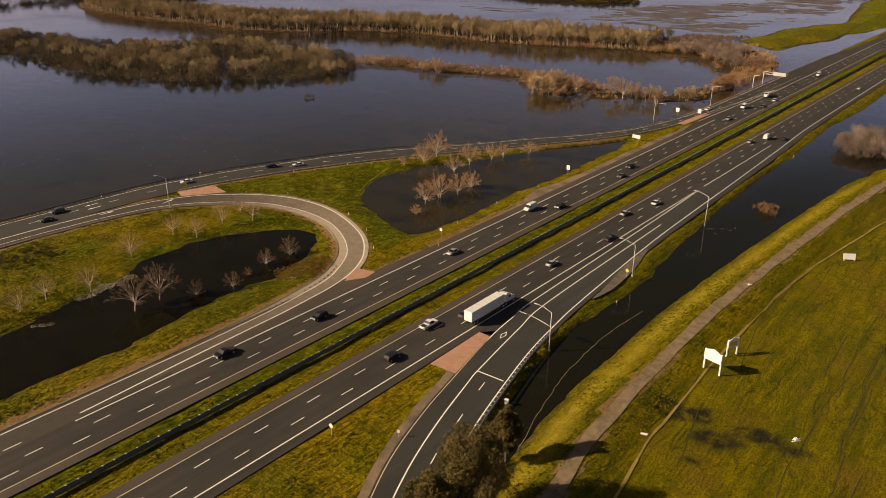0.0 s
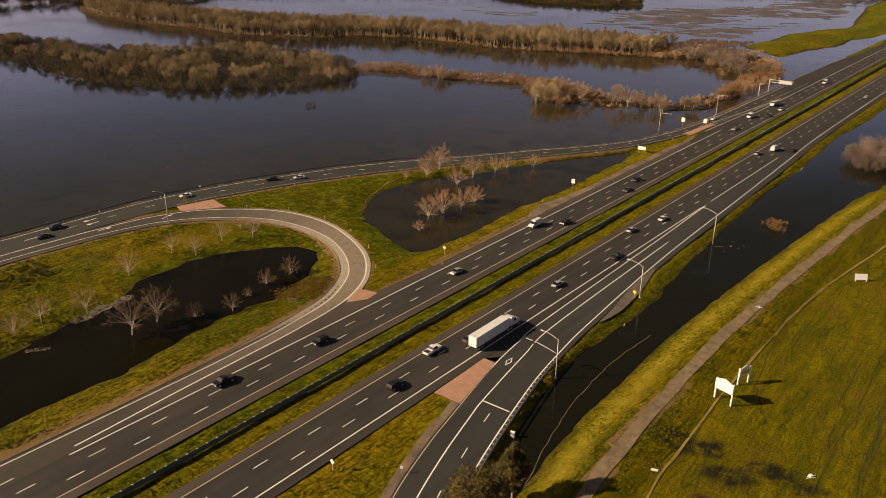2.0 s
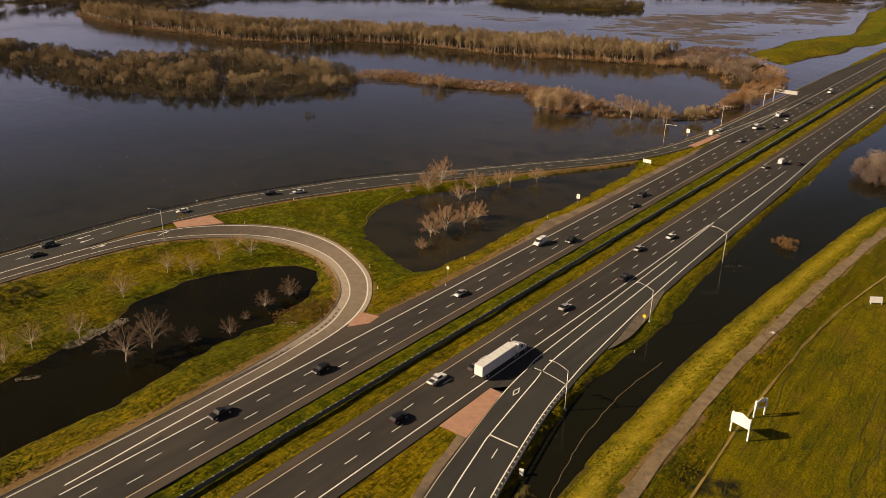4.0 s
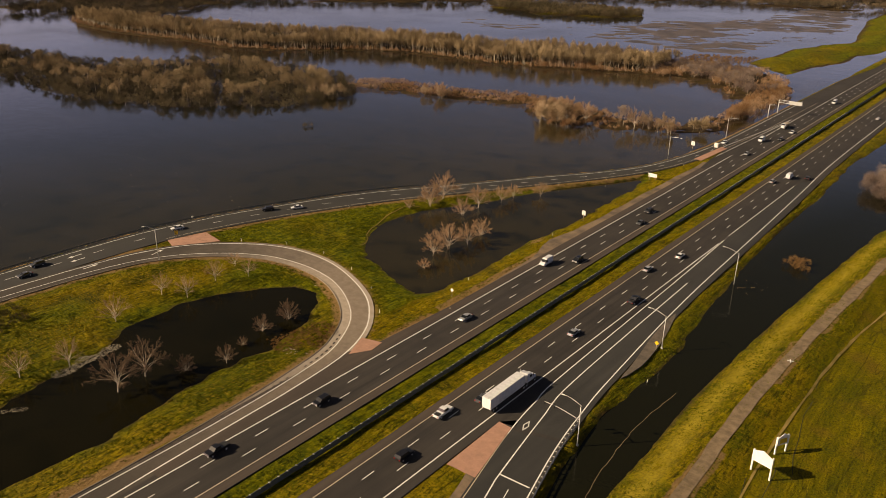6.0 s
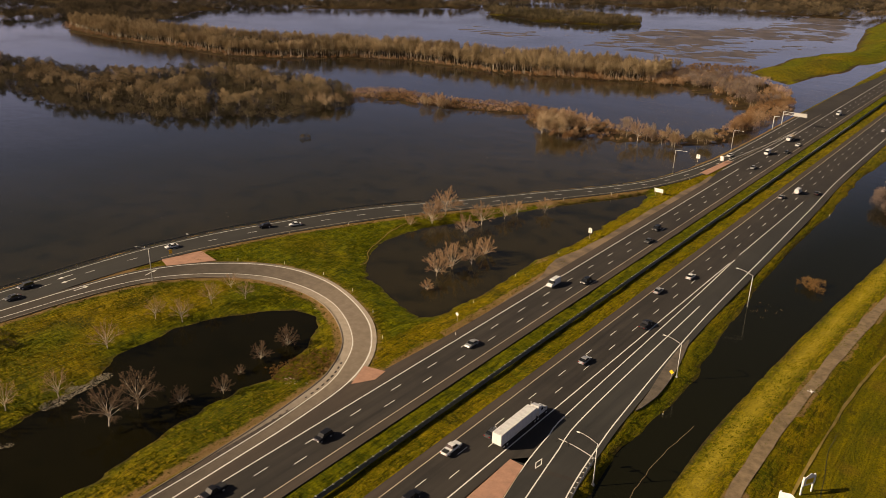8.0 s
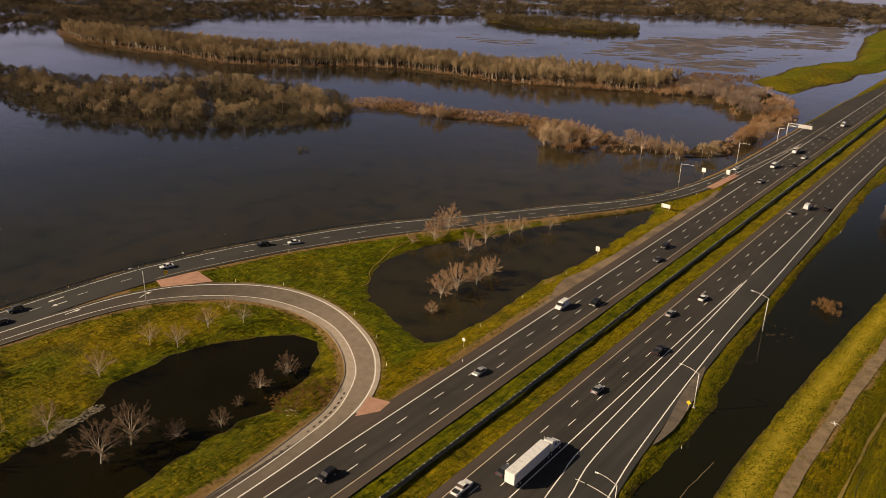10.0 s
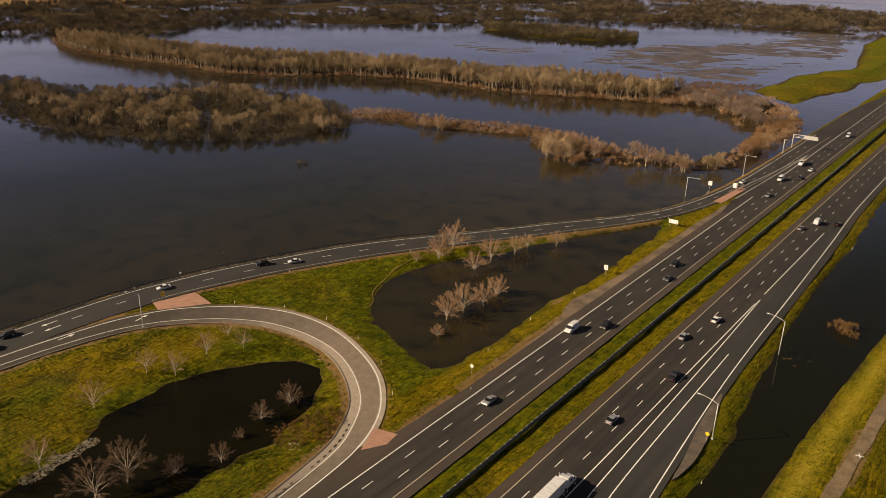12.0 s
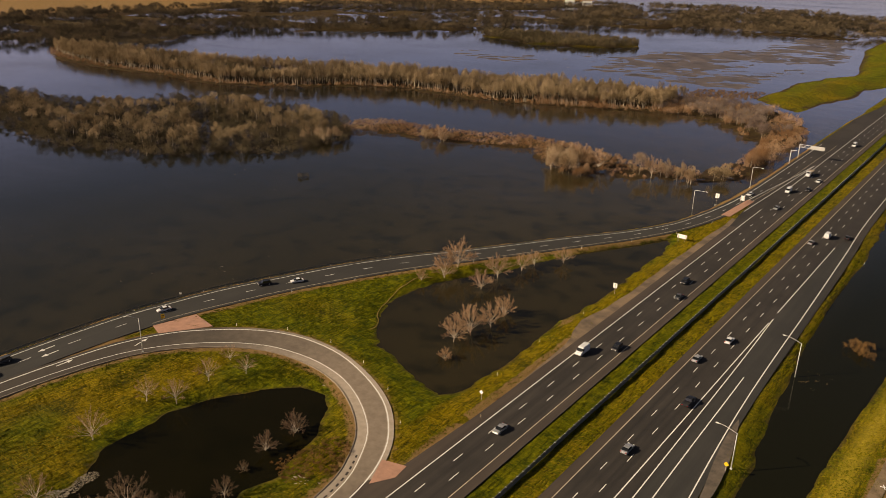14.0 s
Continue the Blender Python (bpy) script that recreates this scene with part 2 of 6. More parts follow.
def part(name, bm, material, parent=None, label="", smooth=False):
    me = bpy.data.meshes.new(name)
    bmesh.ops.recalc_face_normals(bm, faces=bm.faces)
    bm.to_mesh(me)
    bm.free()
    if smooth:
        me.shade_smooth()
    me.materials.append(material)
    ob = new(name, me)
    if parent:
        ob.parent = parent
    return tagged(ob, label)


def twin(ob, m, parent=None):
    """Another object on the same mesh."""
    o = bpy.data.objects.new(ob.name.split(".")[0], ob.data)
    scene.collection.objects.link(o)
    o.matrix_basis = m
    o.parent = parent or ob.parent
    return o


def empty(name, m, label, category, group=""):
    ob = new(name)
    ob.matrix_basis = m
    return tagged(ob, label, category, group)


def box(bm, x0, x1, y0, y1, z0, z1, bevel=0.0):
    r = bmesh.ops.create_cube(bm, size=1.0, matrix=Matrix.Translation(((x0 + x1) / 2, (y0 + y1) / 2, (z0 + z1) / 2)) @ Matrix.Diagonal((x1 - x0, y1 - y0, z1 - z0, 1)))
    if bevel:
        es = list({e for v in r["verts"] for e in v.link_edges})
        bmesh.ops.bevel(bm, geom=es, offset=bevel, segments=2, affect="EDGES", profile=0.6)


def tube(bm, pts, radii, sides=6, cap=True):
    """A tapered tube along points."""
    pts = [Vector(p) for p in pts]
    rings = []
    for i, p in enumerate(pts):
        d = (pts[min(i + 1, len(pts) - 1)] - pts[max(i - 1, 0)]).normalized()
        a = d.orthogonal().normalized()
        if abs(d.z) < 0.9:
            a = d.cross(Vector((0, 0, 1))).normalized()
        b = d.cross(a)
        rings.append([bm.verts.new(p + (a * math.cos(2 * math.pi * k / sides) + b * math.sin(2 * math.pi * k / sides)) * radii[i]) for k in range(sides)])
    for r0, r1 in zip(rings, rings[1:]):
        for k in range(sides):
            bm.faces.new((r0[k], r0[(k + 1) % sides], r1[(k + 1) % sides], r1[k]))
    if cap:
        bm.faces.new(rings[0][::-1])
        bm.faces.new(rings[-1])


def spline(pts, step=4.0):
    """A smooth line through plan points, resampled evenly."""
    p = np.array(pts, float)
    p = np.vstack([2 * p[0] - p[1], p, 2 * p[-1] - p[-2]])
    out = []
    for i in range(1, len(p) - 2):
        n = max(2, int(np.linalg.norm(p[i + 1] - p[i]) / step * 2))
        for s in np.arange(n) / n:
            a, b, c, d = p[i - 1 : i + 3]
            out.append(0.5 * (2 * b + (c - a) * s + (2 * a - 5 * b + 4 * c - d) * s**2 + (3 * b - a - 3 * c + d) * s**3))
    out = np.array(out + [p[-2]])
    run = np.r_[0, np.cumsum(np.linalg.norm(np.diff(out, axis=0), axis=1))]
    at = np.linspace(0, run[-1], max(2, int(run[-1] / step) + 1))
    return np.c_[np.interp(at, run, out[:, 0]), np.interp(at, run, out[:, 1])]


def offset(line, d):
    """The line moved d to its right."""
    g = np.gradient(line, axis=0)
    g /= np.linalg.norm(g, axis=1)[:, None] + 1e-9
    return line + d * np.c_[g[:, 1], -g[:, 0]]


def resample(line, n):
    run = np.r_[0, np.cumsum(np.linalg.norm(np.diff(line, axis=0), axis=1))]
    at = np.linspace(0, run[-1], n)
    return np.c_[np.interp(at, run, line[:, 0]), np.interp(at, run, line[:, 1])]


def slab(name, left, right, material, top=0.0, thick=0.35, parent=None, label=""):
    """A strip with thickness between two lines of equal length."""
    n = len(left)
    v = [(*p, top) for p in left] + [(*p, top) for p in right] + [(*p, top - thick) for p in left] + [(*p, top - thick) for p in right]
    f = []
    for i in range(n - 1):
        f += [(i, n + i, n + i + 1, i + 1), (i, i + 1, 2 * n + i + 1, 2 * n + i), (n + i + 1, n + i, 3 * n + i, 3 * n + i + 1)]
    f += [(n, 0, 2 * n, 3 * n), (n - 1, 2 * n - 1, 4 * n - 1, 3 * n - 1)]
    return link_mesh(name, v, f, material, parent, label)


def stripe(line, width, material, parent, name="edge_line", top=0.012):
    a, b = offset(line, -width / 2), offset(line, width / 2)
    return slab(name, a, b, material, top, 0.010, parent)


def inside(poly, X, Y):
    """Signed distance to a polygon's outline, positive inside."""
    p = np.array(poly, float)
    best = np.full(X.shape, 1e12)
    odd = np.zeros(X.shape, bool)
    for (x0, y0), (x1, y1) in zip(p, np.roll(p, -1, 0)):
        dx, dy = x1 - x0, y1 - y0
        s = np.clip(((X - x0) * dx + (Y - y0) * dy) / (dx * dx + dy * dy + 1e-12), 0, 1)
        best = np.minimum(best, (X - x0 - s * dx) ** 2 + (Y - y0 - s * dy) ** 2)
        if y0 != y1:
            odd ^= ((y0 > Y) != (y1 > Y)) & (X < dx * (Y - y0) / dy + x0)
    return np.where(odd, 1, -1) * np.sqrt(best)


def near_line(line, X, Y):
    """Distance to an open line."""
    best = np.full(X.shape, 1e12)
    for (x0, y0), (x1, y1) in zip(line, line[1:]):
        dx, dy = x1 - x0, y1 - y0
        s = np.clip(((X - x0) * dx + (Y - y0) * dy) / (dx * dx + dy * dy + 1e-12), 0, 1)
        best = np.minimum(best, (X - x0 - s * dx) ** 2 + (Y - y0 - s * dy) ** 2)
    return np.sqrt(best)


LATTICE = np.random.RandomState(7).rand(512, 512)


def wob(X, Y, size):
    """Smooth noise from 0 to 1 with lumps of the given size."""
    u, v = np.asarray(X) / size + 91.3, np.asarray(Y) / size + 57.7
    i, j = np.floor(u).astype(int), np.floor(v).astype(int)
    a, b = u - i, v - j
    a, b = a * a * (3 - 2 * a), b * b * (3 - 2 * b)
    g = lambda m, n: LATTICE[m % 512, n % 512]
    return (g(i, j) * (1 - a) + g(i + 1, j) * a) * (1 - b) + (g(i, j + 1) * (1 - a) + g(i + 1, j + 1) * a) * b


# ---- plan ----
WATER = -1.5
SHORE_WEST = [(-161.5, -500), (-161, 0), (-160.8, 58), (-160, 85), (-158.6, 106), (-155.6, 122), (-151.6, 138.5), (-145, 157), (-134.4, 183.5), (-122.2, 206), (-102.6, 234.5), (-84, 265), (-68, 289), (-56.5, 313), (-49.5, 343), (-47, 394), (-46, 440), (-46, 480), (-45, 560), (-44, 640), (-44, 3500)]
SHORE_EAST = [(24, 3500), (24, 429), (21, 391), (23, 335), (24, 312), (22.5, 284), (23, 253), (26, 215), (29, 171), (31, 157), (32, 146), (31, 134), (31, 122), (30, 113), (28.9, 101), (31.3, 86), (35.7, 68), (39.4, 55), (43.9, 43.5), (54, 30), (75, 0), (160, -500)]
MAIN = SHORE_WEST + SHORE_EAST
SHORE_LEVEE = [(160, -500), (70, 5), (56, 34), (52.5, 46), (50, 58), (47, 72), (46.5, 83), (47, 104), (47, 125), (46.5, 149), (49, 184), (51, 223), (51, 243), (53, 287), (59, 324), (68, 360), (86, 415), (120, 520), (200, 700)]
FIELD = SHORE_LEVEE + [(3000, 700), (3000, -500)]
POND_A = [(-88, 152), (-93, 158), (-97, 171), (-98, 182), (-96, 191), (-91, 204), (-85, 213), (-79, 229), (-73, 245), (-68, 258), (-64, 274), (-57, 288), (-49, 297), (-43, 279), (-44, 259), (-43, 235), (-42.5, 217), (-45, 197), (-43.5, 178), (-43, 161), (-43, 148), (-44, 138), (-48, 133), (-57, 136), (-71, 142), (-80, 145)]
POND_B = [(-72, 113), (-66, 109), (-60, 99), (-58, 90), (-55, 81), (-57, 72), (-57, 57), (-53, 42), (-52, 28), (-52, 8), (-54, -14), (-60, -40), (-74, -36), (-79, -8), (-80, 10), (-83, 24), (-87, 38), (-89, 54), (-96, 62), (-97, 84), (-93, 95), (-88, 104), (-80, 112)]
ISLAND = [(-629, 216), (-547, 208), (-498, 210), (-455, 210), (-410, 206), (-384, 210), (-354, 223), (-319, 239), (-306, 258), (-280, 280), (-278, 306), (-273, 327), (-282, 342), (-329, 380), (-356, 379), (-393, 377), (-435, 378), (-458, 356), (-486, 313), (-519, 284), (-585, 276), (-627, 268), (-661, 246)]
SPIT = [(-296, 344), (-285, 360), (-264, 365), (-230, 372), (-204, 380), (-176, 391), (-156, 372), (-132, 359), (-122, 362), (-117, 381), (-111, 367), (-101, 369), (-92, 379), (-78, 385), (-62, 395), (-53, 408), (-55, 438), (-64, 484), (-70, 479), (-66, 448), (-70, 424), (-80, 405), (-103, 394), (-132, 406), (-161, 414), (-192, 415), (-220, 402), (-257, 392), (-287, 391), (-309, 379)]
BAND = [(-789, 408), (-731, 392), (-657, 389), (-601, 397), (-549, 404), (-498, 403), (-454, 430), (-412, 472), (-369, 498), (-321, 500), (-292, 501), (-244, 512), (-205, 530), (-172, 545), (-143, 551), (-117, 543), (-91, 518), (-73, 497), (-63, 497), (-57, 541), (-64, 571), (-102, 621), (-147, 619), (-191, 606), (-240, 597), (-291, 586), (-343, 570), (-416, 551), (-479, 523), (-532, 497), (-596, 478), (-668, 460), (-763, 452), (-821, 437)]
LEVEE_FAR = [(-125, 656), (-94, 632), (-83, 625), (-77, 673), (-64, 727), (-67, 766), (-53, 808), (-48, 897), (-59, 1243), (-135, 1451), (-130, 1184), (-127, 1081), (-103, 946), (-91, 864), (-109, 819), (-123, 765), (-122, 711), (-128, 680)]
ISLE_FAR = [(-553, 872), (-454, 843), (-379, 865), (-346, 909), (-367, 959), (-426, 953), (-523, 951), (-584, 928)]
MARSH = [(-180, 675), (-153, 685), (-130, 699), (-125, 663), (-151, 629), (-182, 631)]
ISLE_FLAT = [(-771, 851), (-662, 888), (-569, 923), (-604, 974), (-708, 945), (-801, 908)]
WOODS = [(-1260, 300), (-980, 330), (-872, 375), (-850, 430), (-772, 450), (-740, 500), (-780, 560), (-825, 611), (-794, 700), (-700, 800), (-627, 871), (-590, 980), (-560, 1062), (-480, 1090), (-394, 1168), (-242, 1193), (-163, 1200), (-109, 1300), (-130, 1560), (-480, 1650), (-800, 1480), (-1120, 1080), (-1190, 700), (-1260, 440)]
FAR_FIELD = [(-1190, 460), (-1120, 700), (-1100, 1080), (-780, 1480), (-900, 4400), (-4400, 4400), (-4400, 200)]
LEVEE_TOP = spline([(140, -120), (90, -20), (67.5, 30), (61.5, 55), (58, 80), (57, 111), (56.5, 134), (58, 174), (61, 226), (65, 275), (73, 325), (90, 390), (125, 500)], 6)
TRAIL = spline([(122, -60), (80, 20), (69, 70), (66.5, 105), (66, 142), (67, 181), (70, 209), (76, 250), (86, 310), (110, 400)], 5)

# road edges, as white or yellow lines in plan
FRONT_TOP = spline([(-158, -400), (-157.5, 0), (-157, 57), (-156.5, 85), (-155, 106), (-152, 121), (-148, 137), (-141.5, 155), (-131, 181), (-119, 203), (-99.5, 232), (-81, 262), (-65, 286), (-53, 310), (-46, 341), (-42.5, 375), (-41.5, 420), (-41, 520)])
FRONT_LOW = spline([(-146, -400), (-146, 0), (-146, 52), (-146, 80), (-144, 106), (-141, 121), (-136, 137), (-130, 154), (-118, 181), (-106, 203), (-89, 231), (-72, 259), (-57, 285), (-46, 311), (-39.5, 341), (-36, 375), (-33.8, 420), (-32.6, 520)])
LOOP_OUT = spline([(-29.8, -160), (-30.1, -40), (-30.8, 5), (-32.3, 34), (-33.1, 54), (-33.8, 70), (-36, 90), (-40.7, 103), (-47.2, 112), (-56.3, 120), (-69.3, 126.6), (-83.8, 131), (-98.1, 131.3), (-109.3, 128.2), (-118.2, 123), (-127.5, 114.8), (-134.6, 105.5), (-139.8, 92.5), (-142.2, 78), (-143.6, 62.6), (-144.6, 30), (-145, -100), (-145, -400)])
LOOP_IN = spline([(-36, -160), (-36, -40), (-36.1, 34), (-36.5, 54), (-37.4, 70), (-39.8, 88), (-44.1, 98.3), (-49, 106), (-55.5, 112), (-64.1, 117.6), (-74, 121.8), (-86.6, 123.6), (-98.8, 122.3), (-107, 119.4), (-115.5, 114), (-123.5, 106.5), (-129.5, 98.5), (-134, 89), (-137, 76), (-138.7, 60.7), (-140, 30), (-140.5, -100), (-140.5, -400)])
RAMP_B = spline([(100, -100), (62, -14), (51, 2), (40.2, 20.7), (31.6, 38), (26, 55), (22.5, 69.2), (17.4, 92), (15.3, 108), (14.4, 117), (12.6, 199), (11.3, 240)])
RAMP_C = spline([(105, -97), (66, -12), (54.5, 4), (43.3, 23), (36, 38.7), (30.4, 55.1), (25.8, 72), (24.6, 77), (20.4, 101), (18, 120), (16.2, 195)])
RAMP_D = spline([(112, -94), (73, -9), (61.5, 8), (50.5, 26), (42.4, 43.7), (37.6, 58), (32.6, 77.1), (29, 93), (26.8, 107.3), (24.7, 126), (20.7, 183), (18.3, 258), (16.3, 318), (14.2, 378), (14, 500), (14, 640), (14, 850), (14, 1200), (14, 1800), (14, 2600), (14, 3400)])


def at_y(line, y):
    """The x of a line at the given y."""
    o = np.argsort(line[:, 1])
    return np.interp(y, line[o, 1], line[o, 0])


Y_FINE = np.r_[np.arange(-420, 700, 5.0), np.arange(700, 3400, 60.0)]
FAR_WEST = lambda y: np.interp(y, [-420, 20, 86, 100, 130, 325, 345, 372, 420, 520, 620, 700, 3400], [-37.6, -37.6, -38.5, -33.6, -32.4, -32.4, -34.5, -35.5, -43.2, -43.0, -42.5, -36, -36])
NEAR_EAST = lambda y: np.where(y < 93, 13.6, at_y(RAMP_D, y) + np.interp(y, [93, 130, 220, 300], [1.3, 1.6, 2.4, 3.0]))

# ---- ground ----
ROADS = [
    np.vstack([offset(FRONT_TOP, -1.8), offset(FRONT_LOW, 1.6)[::-1]]),
    np.vstack([offset(LOOP_OUT, 1.4), offset(LOOP_IN, -2.6)[::-1]]),
    np.vstack([offset(RAMP_B, -1.2), offset(RAMP_D, 0.5)[::-1]]),
    np.vstack([np.c_[FAR_WEST(Y_FINE), Y_FINE], np.c_[0 * Y_FINE - 15.4, Y_FINE][::-1]]),
    np.vstack([np.c_[0 * Y_FINE - 2.6, Y_FINE], np.c_[NEAR_EAST(Y_FINE), Y_FINE][::-1]]),
]


ROADS = [p[::2] if len(p) > 150 else p for p in ROADS]


def shore_noise(X, Y):
    return (wob(X, Y, 9) - 0.5) * 2.6 + (wob(X + 40, Y, 3.1) - 0.5) * 1.2


def ground_height(X, Y, roads=True):
    X, Y = np.asarray(X, float), np.asarray(Y, float)
    n = shore_noise(X, Y)
    z = np.full(X.shape, -3.4)

    def land(poly, top, slope, rough=1.0):
        d = inside(poly, X, Y) + n * rough
        return np.clip(WATER + d * slope, -3.4, top)

    z = np.maximum(z, land(MAIN, -0.16, 0.32, 0.5))
    z = np.maximum(z, land(FIELD, -0.55, 0.30, 0.5))
    z = np.maximum(z, np.clip(1.35 - (near_line(LEVEE_TOP, X, Y) - 3.0).clip(0) * 0.30, -3.4, 1.35))
    for poly in (POND_A, POND_B):
        d = inside(poly, X, Y) + n * 0.5
        z = np.where(d > -9, np.minimum(z, WATER - d * 0.17), z)
    for poly, top in ((ISLAND, -1.58), (SPIT, -1.44), (BAND, -1.35), (ISLE_FAR, -1.2), (FAR_FIELD, -0.6)):
        z = np.maximum(z, land(poly, top, 0.05, 3.0))
    z = np.maximum(z, np.where(wob(X, Y, 60) > 0.5, land(WOODS, -1.0, 0.05, 3.0), -3.4))
    z = np.maximum(z, land(LEVEE_FAR, 1.6, 0.12, 1.5))
    for poly in ROADS:
        d = inside(poly, X, Y)
        z = np.maximum(z, np.clip(-0.14 + (d + 1.0) * 0.9, -3.4, -0.14))
    z = z + (wob(X, Y, 7.0) - 0.5) * 0.34 * (z > WATER) + (wob(X, Y, 2.6) - 0.5) * 0.22 * (z > WATER)
    median = (X > -15.4) & (X < -2.6)
    z = np.where(median, z - 0.35 * np.clip(1 - np.abs((X + 9) / 6.4) ** 2, 0, 1), z)
    if roads:
        for poly in ROADS:
            d = inside(poly, X, Y)
            z = np.where(d > -2.2, np.minimum(z, np.where(d > -0.4, -0.22, -0.10)), z)
    return z


def graded(lo, hi, step, far, grow=1.22):
    a, out = step, [lo]
    core = list(np.arange(lo, hi, step))
    up = [hi]
    while up[-1] < far[1]:
        a *= grow
        up.append(up[-1] + min(a, 400))
    a, down = step, [lo]
    while down[-1] > far[0]:
        a *= grow
        down.append(down[-1] - min(a, 400))
    return np.array(down[:0:-1] + core + up)


gx = graded(-172, 96, 1.7, (-4500, 3500), 1.06)
gy = graded(-40, 370, 1.9, (-1500, 4500), 1.035)
GX, GY = np.meshgrid(gx, gy)
GZ = ground_height(GX, GY)
nx, ny = len(gx), len(gy)
idx = np.arange(nx * ny).reshape(ny, nx)
quads = np.stack([idx[:-1, :-1], idx[:-1, 1:], idx[1:, 1:], idx[1:, :-1]], -1).reshape(-1, 4)
ground = soup("ground", np.c_[GX.ravel(), GY.ravel(), GZ.ravel()], quads, M_GRASS)
ground.data.shade_smooth()


def lookup(grid, x, y):
    """A value of the ground's grid between its corners."""
    x, y = np.asarray(x, float), np.asarray(y, float)
    i, j = np.clip(np.searchsorted(gx, x) - 1, 0, nx - 2), np.clip(np.searchsorted(gy, y) - 1, 0, ny - 2)
    a, b = (x - gx[i]) / (gx[i + 1] - gx[i]), (y - gy[j]) / (gy[j + 1] - gy[j])
    return (grid[j, i] * (1 - a) + grid[j, i + 1] * a) * (1 - b) + (grid[j + 1, i] * (1 - a) + grid[j + 1, i + 1] * a) * b


def ground_at(x, y):
    return float(lookup(GZ, [x], [y])[0])


tagged(ground, "green and yellow winter grass banks beside flooded roads", "ground", kind="structure")


def zone(name, values):
    a = ground.data.attributes.new(name, "FLOAT", "POINT")
    a.data.foreach_set("value", np.clip(values, 0, 1).ravel().astype(np.float32))


road_gap = np.max([inside(p, GX, GY) for p in ROADS], axis=0)
verge = np.clip(1 - (-road_gap) / 5.0, 0, 1) * (road_gap < 1)
in_median = (GX > -16) & (GX < -2)
loop_out_side = (near_line(LOOP_OUT, GX, GY) < 8) & (GY > 96)
east = GX > 12
west = near_line(FRONT_TOP[::3], GX, GY) < 7
verge = verge * np.where(in_median | east, np.clip(1.6 * verge - 0.9, 0, 1), 1.0)
zone("dirt", (inside(FAR_FIELD, GX, GY) > 0) * 1.2 + verge * np.where(in_median, 0.5, np.where(east, 0.8, np.where(loop_out_side, 0.6, np.where(west, 1.4, np.where((GX > -48) & (GY > 125), 0.45, 1.0))))) + 0.9 * ((near_line(LEVEE_TOP, GX, GY) < 2.3)) + np.clip(1 - near_line([(-33.4, 130), (-34, 200), (-33.6, 320)], GX, GY) / 3.0, 0, 1) + np.clip(1 - np.hypot((GX + 42.5) / 2.6, (GY - 197) / 8.0), 0, 1) * 1.6)
zone("lush", ((GX > 64) & (inside(FIELD, GX, GY) > 6)) * 0.85)
zone("dry", np.clip(1 - np.abs(near_line(LEVEE_TOP, GX, GY) - 7.5) / 3.5, 0, 1) * (GX < 60))
loop_grass = [(-150, 20), (-96, 20), (-80, 60), (-92, 100), (-60, 118), (-105, 128), (-138, 100), (-150, 60)]
gold_share = (np.array(np.clip(inside(loop_grass, GX, GY) / 8, 0, 1) * np.clip(wob(GX, GY, 28) * 2.2 - 0.25, 0, 1) + np.clip(1 - np.abs(GX + 39) / 5.5, 0, 1) * (GY > 100) * (GY < 420) * 0.9 + ((GX > -9) & (GX < -2)) * (0.10 + 0.4 * wob(GX, GY, 30)) + (GX > 13) * (GX < 45) * (GY < 88) * np.clip(1.6 * wob(GX, GY, 14) - 0.2, 0, 1) + np.clip(1 + road_gap / 7, 0, 1) * (GX > 10) * 0.5 + np.clip(1 - np.abs(near_line(LEVEE_TOP, GX, GY) - 8) / 5, 0, 1) * 0.6 + (inside(LEVEE_FAR, GX, GY) > -5) * 0.6 * wob(GX, GY, 30) + (GX > 62) * (wob(GX, GY, 35) > 0.55) * 0.4))
triangle = np.vstack([FRONT_LOW[(FRONT_LOW[:, 1] > 100) & (FRONT_LOW[:, 1] < 330)][::3], [(-36, 330), (-36, 130)], LOOP_OUT[(LOOP_OUT[:, 1] > 100) & (LOOP_OUT[:, 0] > -140)][::3]])
pond_edge = np.max([inside(POND_A, GX, GY), inside(POND_B, GX, GY)], axis=0)
green_share = np.clip(inside(triangle, GX, GY) / 5 - 0.3, 0, 1) * np.clip(1.5 * wob(GX, GY, 18) + 0.15, 0, 1) * (GX < -44)
green_share = green_share + np.clip(1 + pond_edge / 7, 0, 1) * (pond_edge < 0) * np.clip(2 * wob(GX, GY, 11) - 0.4, 0, 1) * (GX < -44)
green_share = green_share + ((GX < -9.3) & (GX > -16)) * 0.75 + np.clip(inside(loop_grass, GX, GY) / 6, 0, 1) * np.clip(2.5 * wob(GX + 60, GY, 17) - 1.35, 0, 1) + (GX > 12) * (GX < 40) * np.clip(2 * wob(GX, GY, 16) - 0.9, 0, 1) * 0.5 + (inside(LEVEE_FAR, GX, GY) > -3) * np.clip(1.8 * wob(GX + 20, GY, 22) - 0.3, 0, 1)
in_loop = np.clip(inside(loop_grass, GX, GY) / 5 + 0.6, 0, 1)
green_share = green_share + in_loop * (np.clip(1.25 - near_line(LOOP_IN[::3], GX, GY) / 9, 0, 1) * np.clip(2.4 * wob(GX, GY + 30, 9) - 0.5, 0, 1) + np.clip(1 + pond_edge / 13, 0, 1) * np.clip(2.0 * wob(GX + 15, GY, 12) - 0.25, 0, 1)) * 0.9
green_share = np.clip(green_share, 0, 1)
gold_share = np.clip(gold_share * (1 - 0.8 * green_share), 0, 1)
zone("gold", gold_share)
zone("green", green_share)
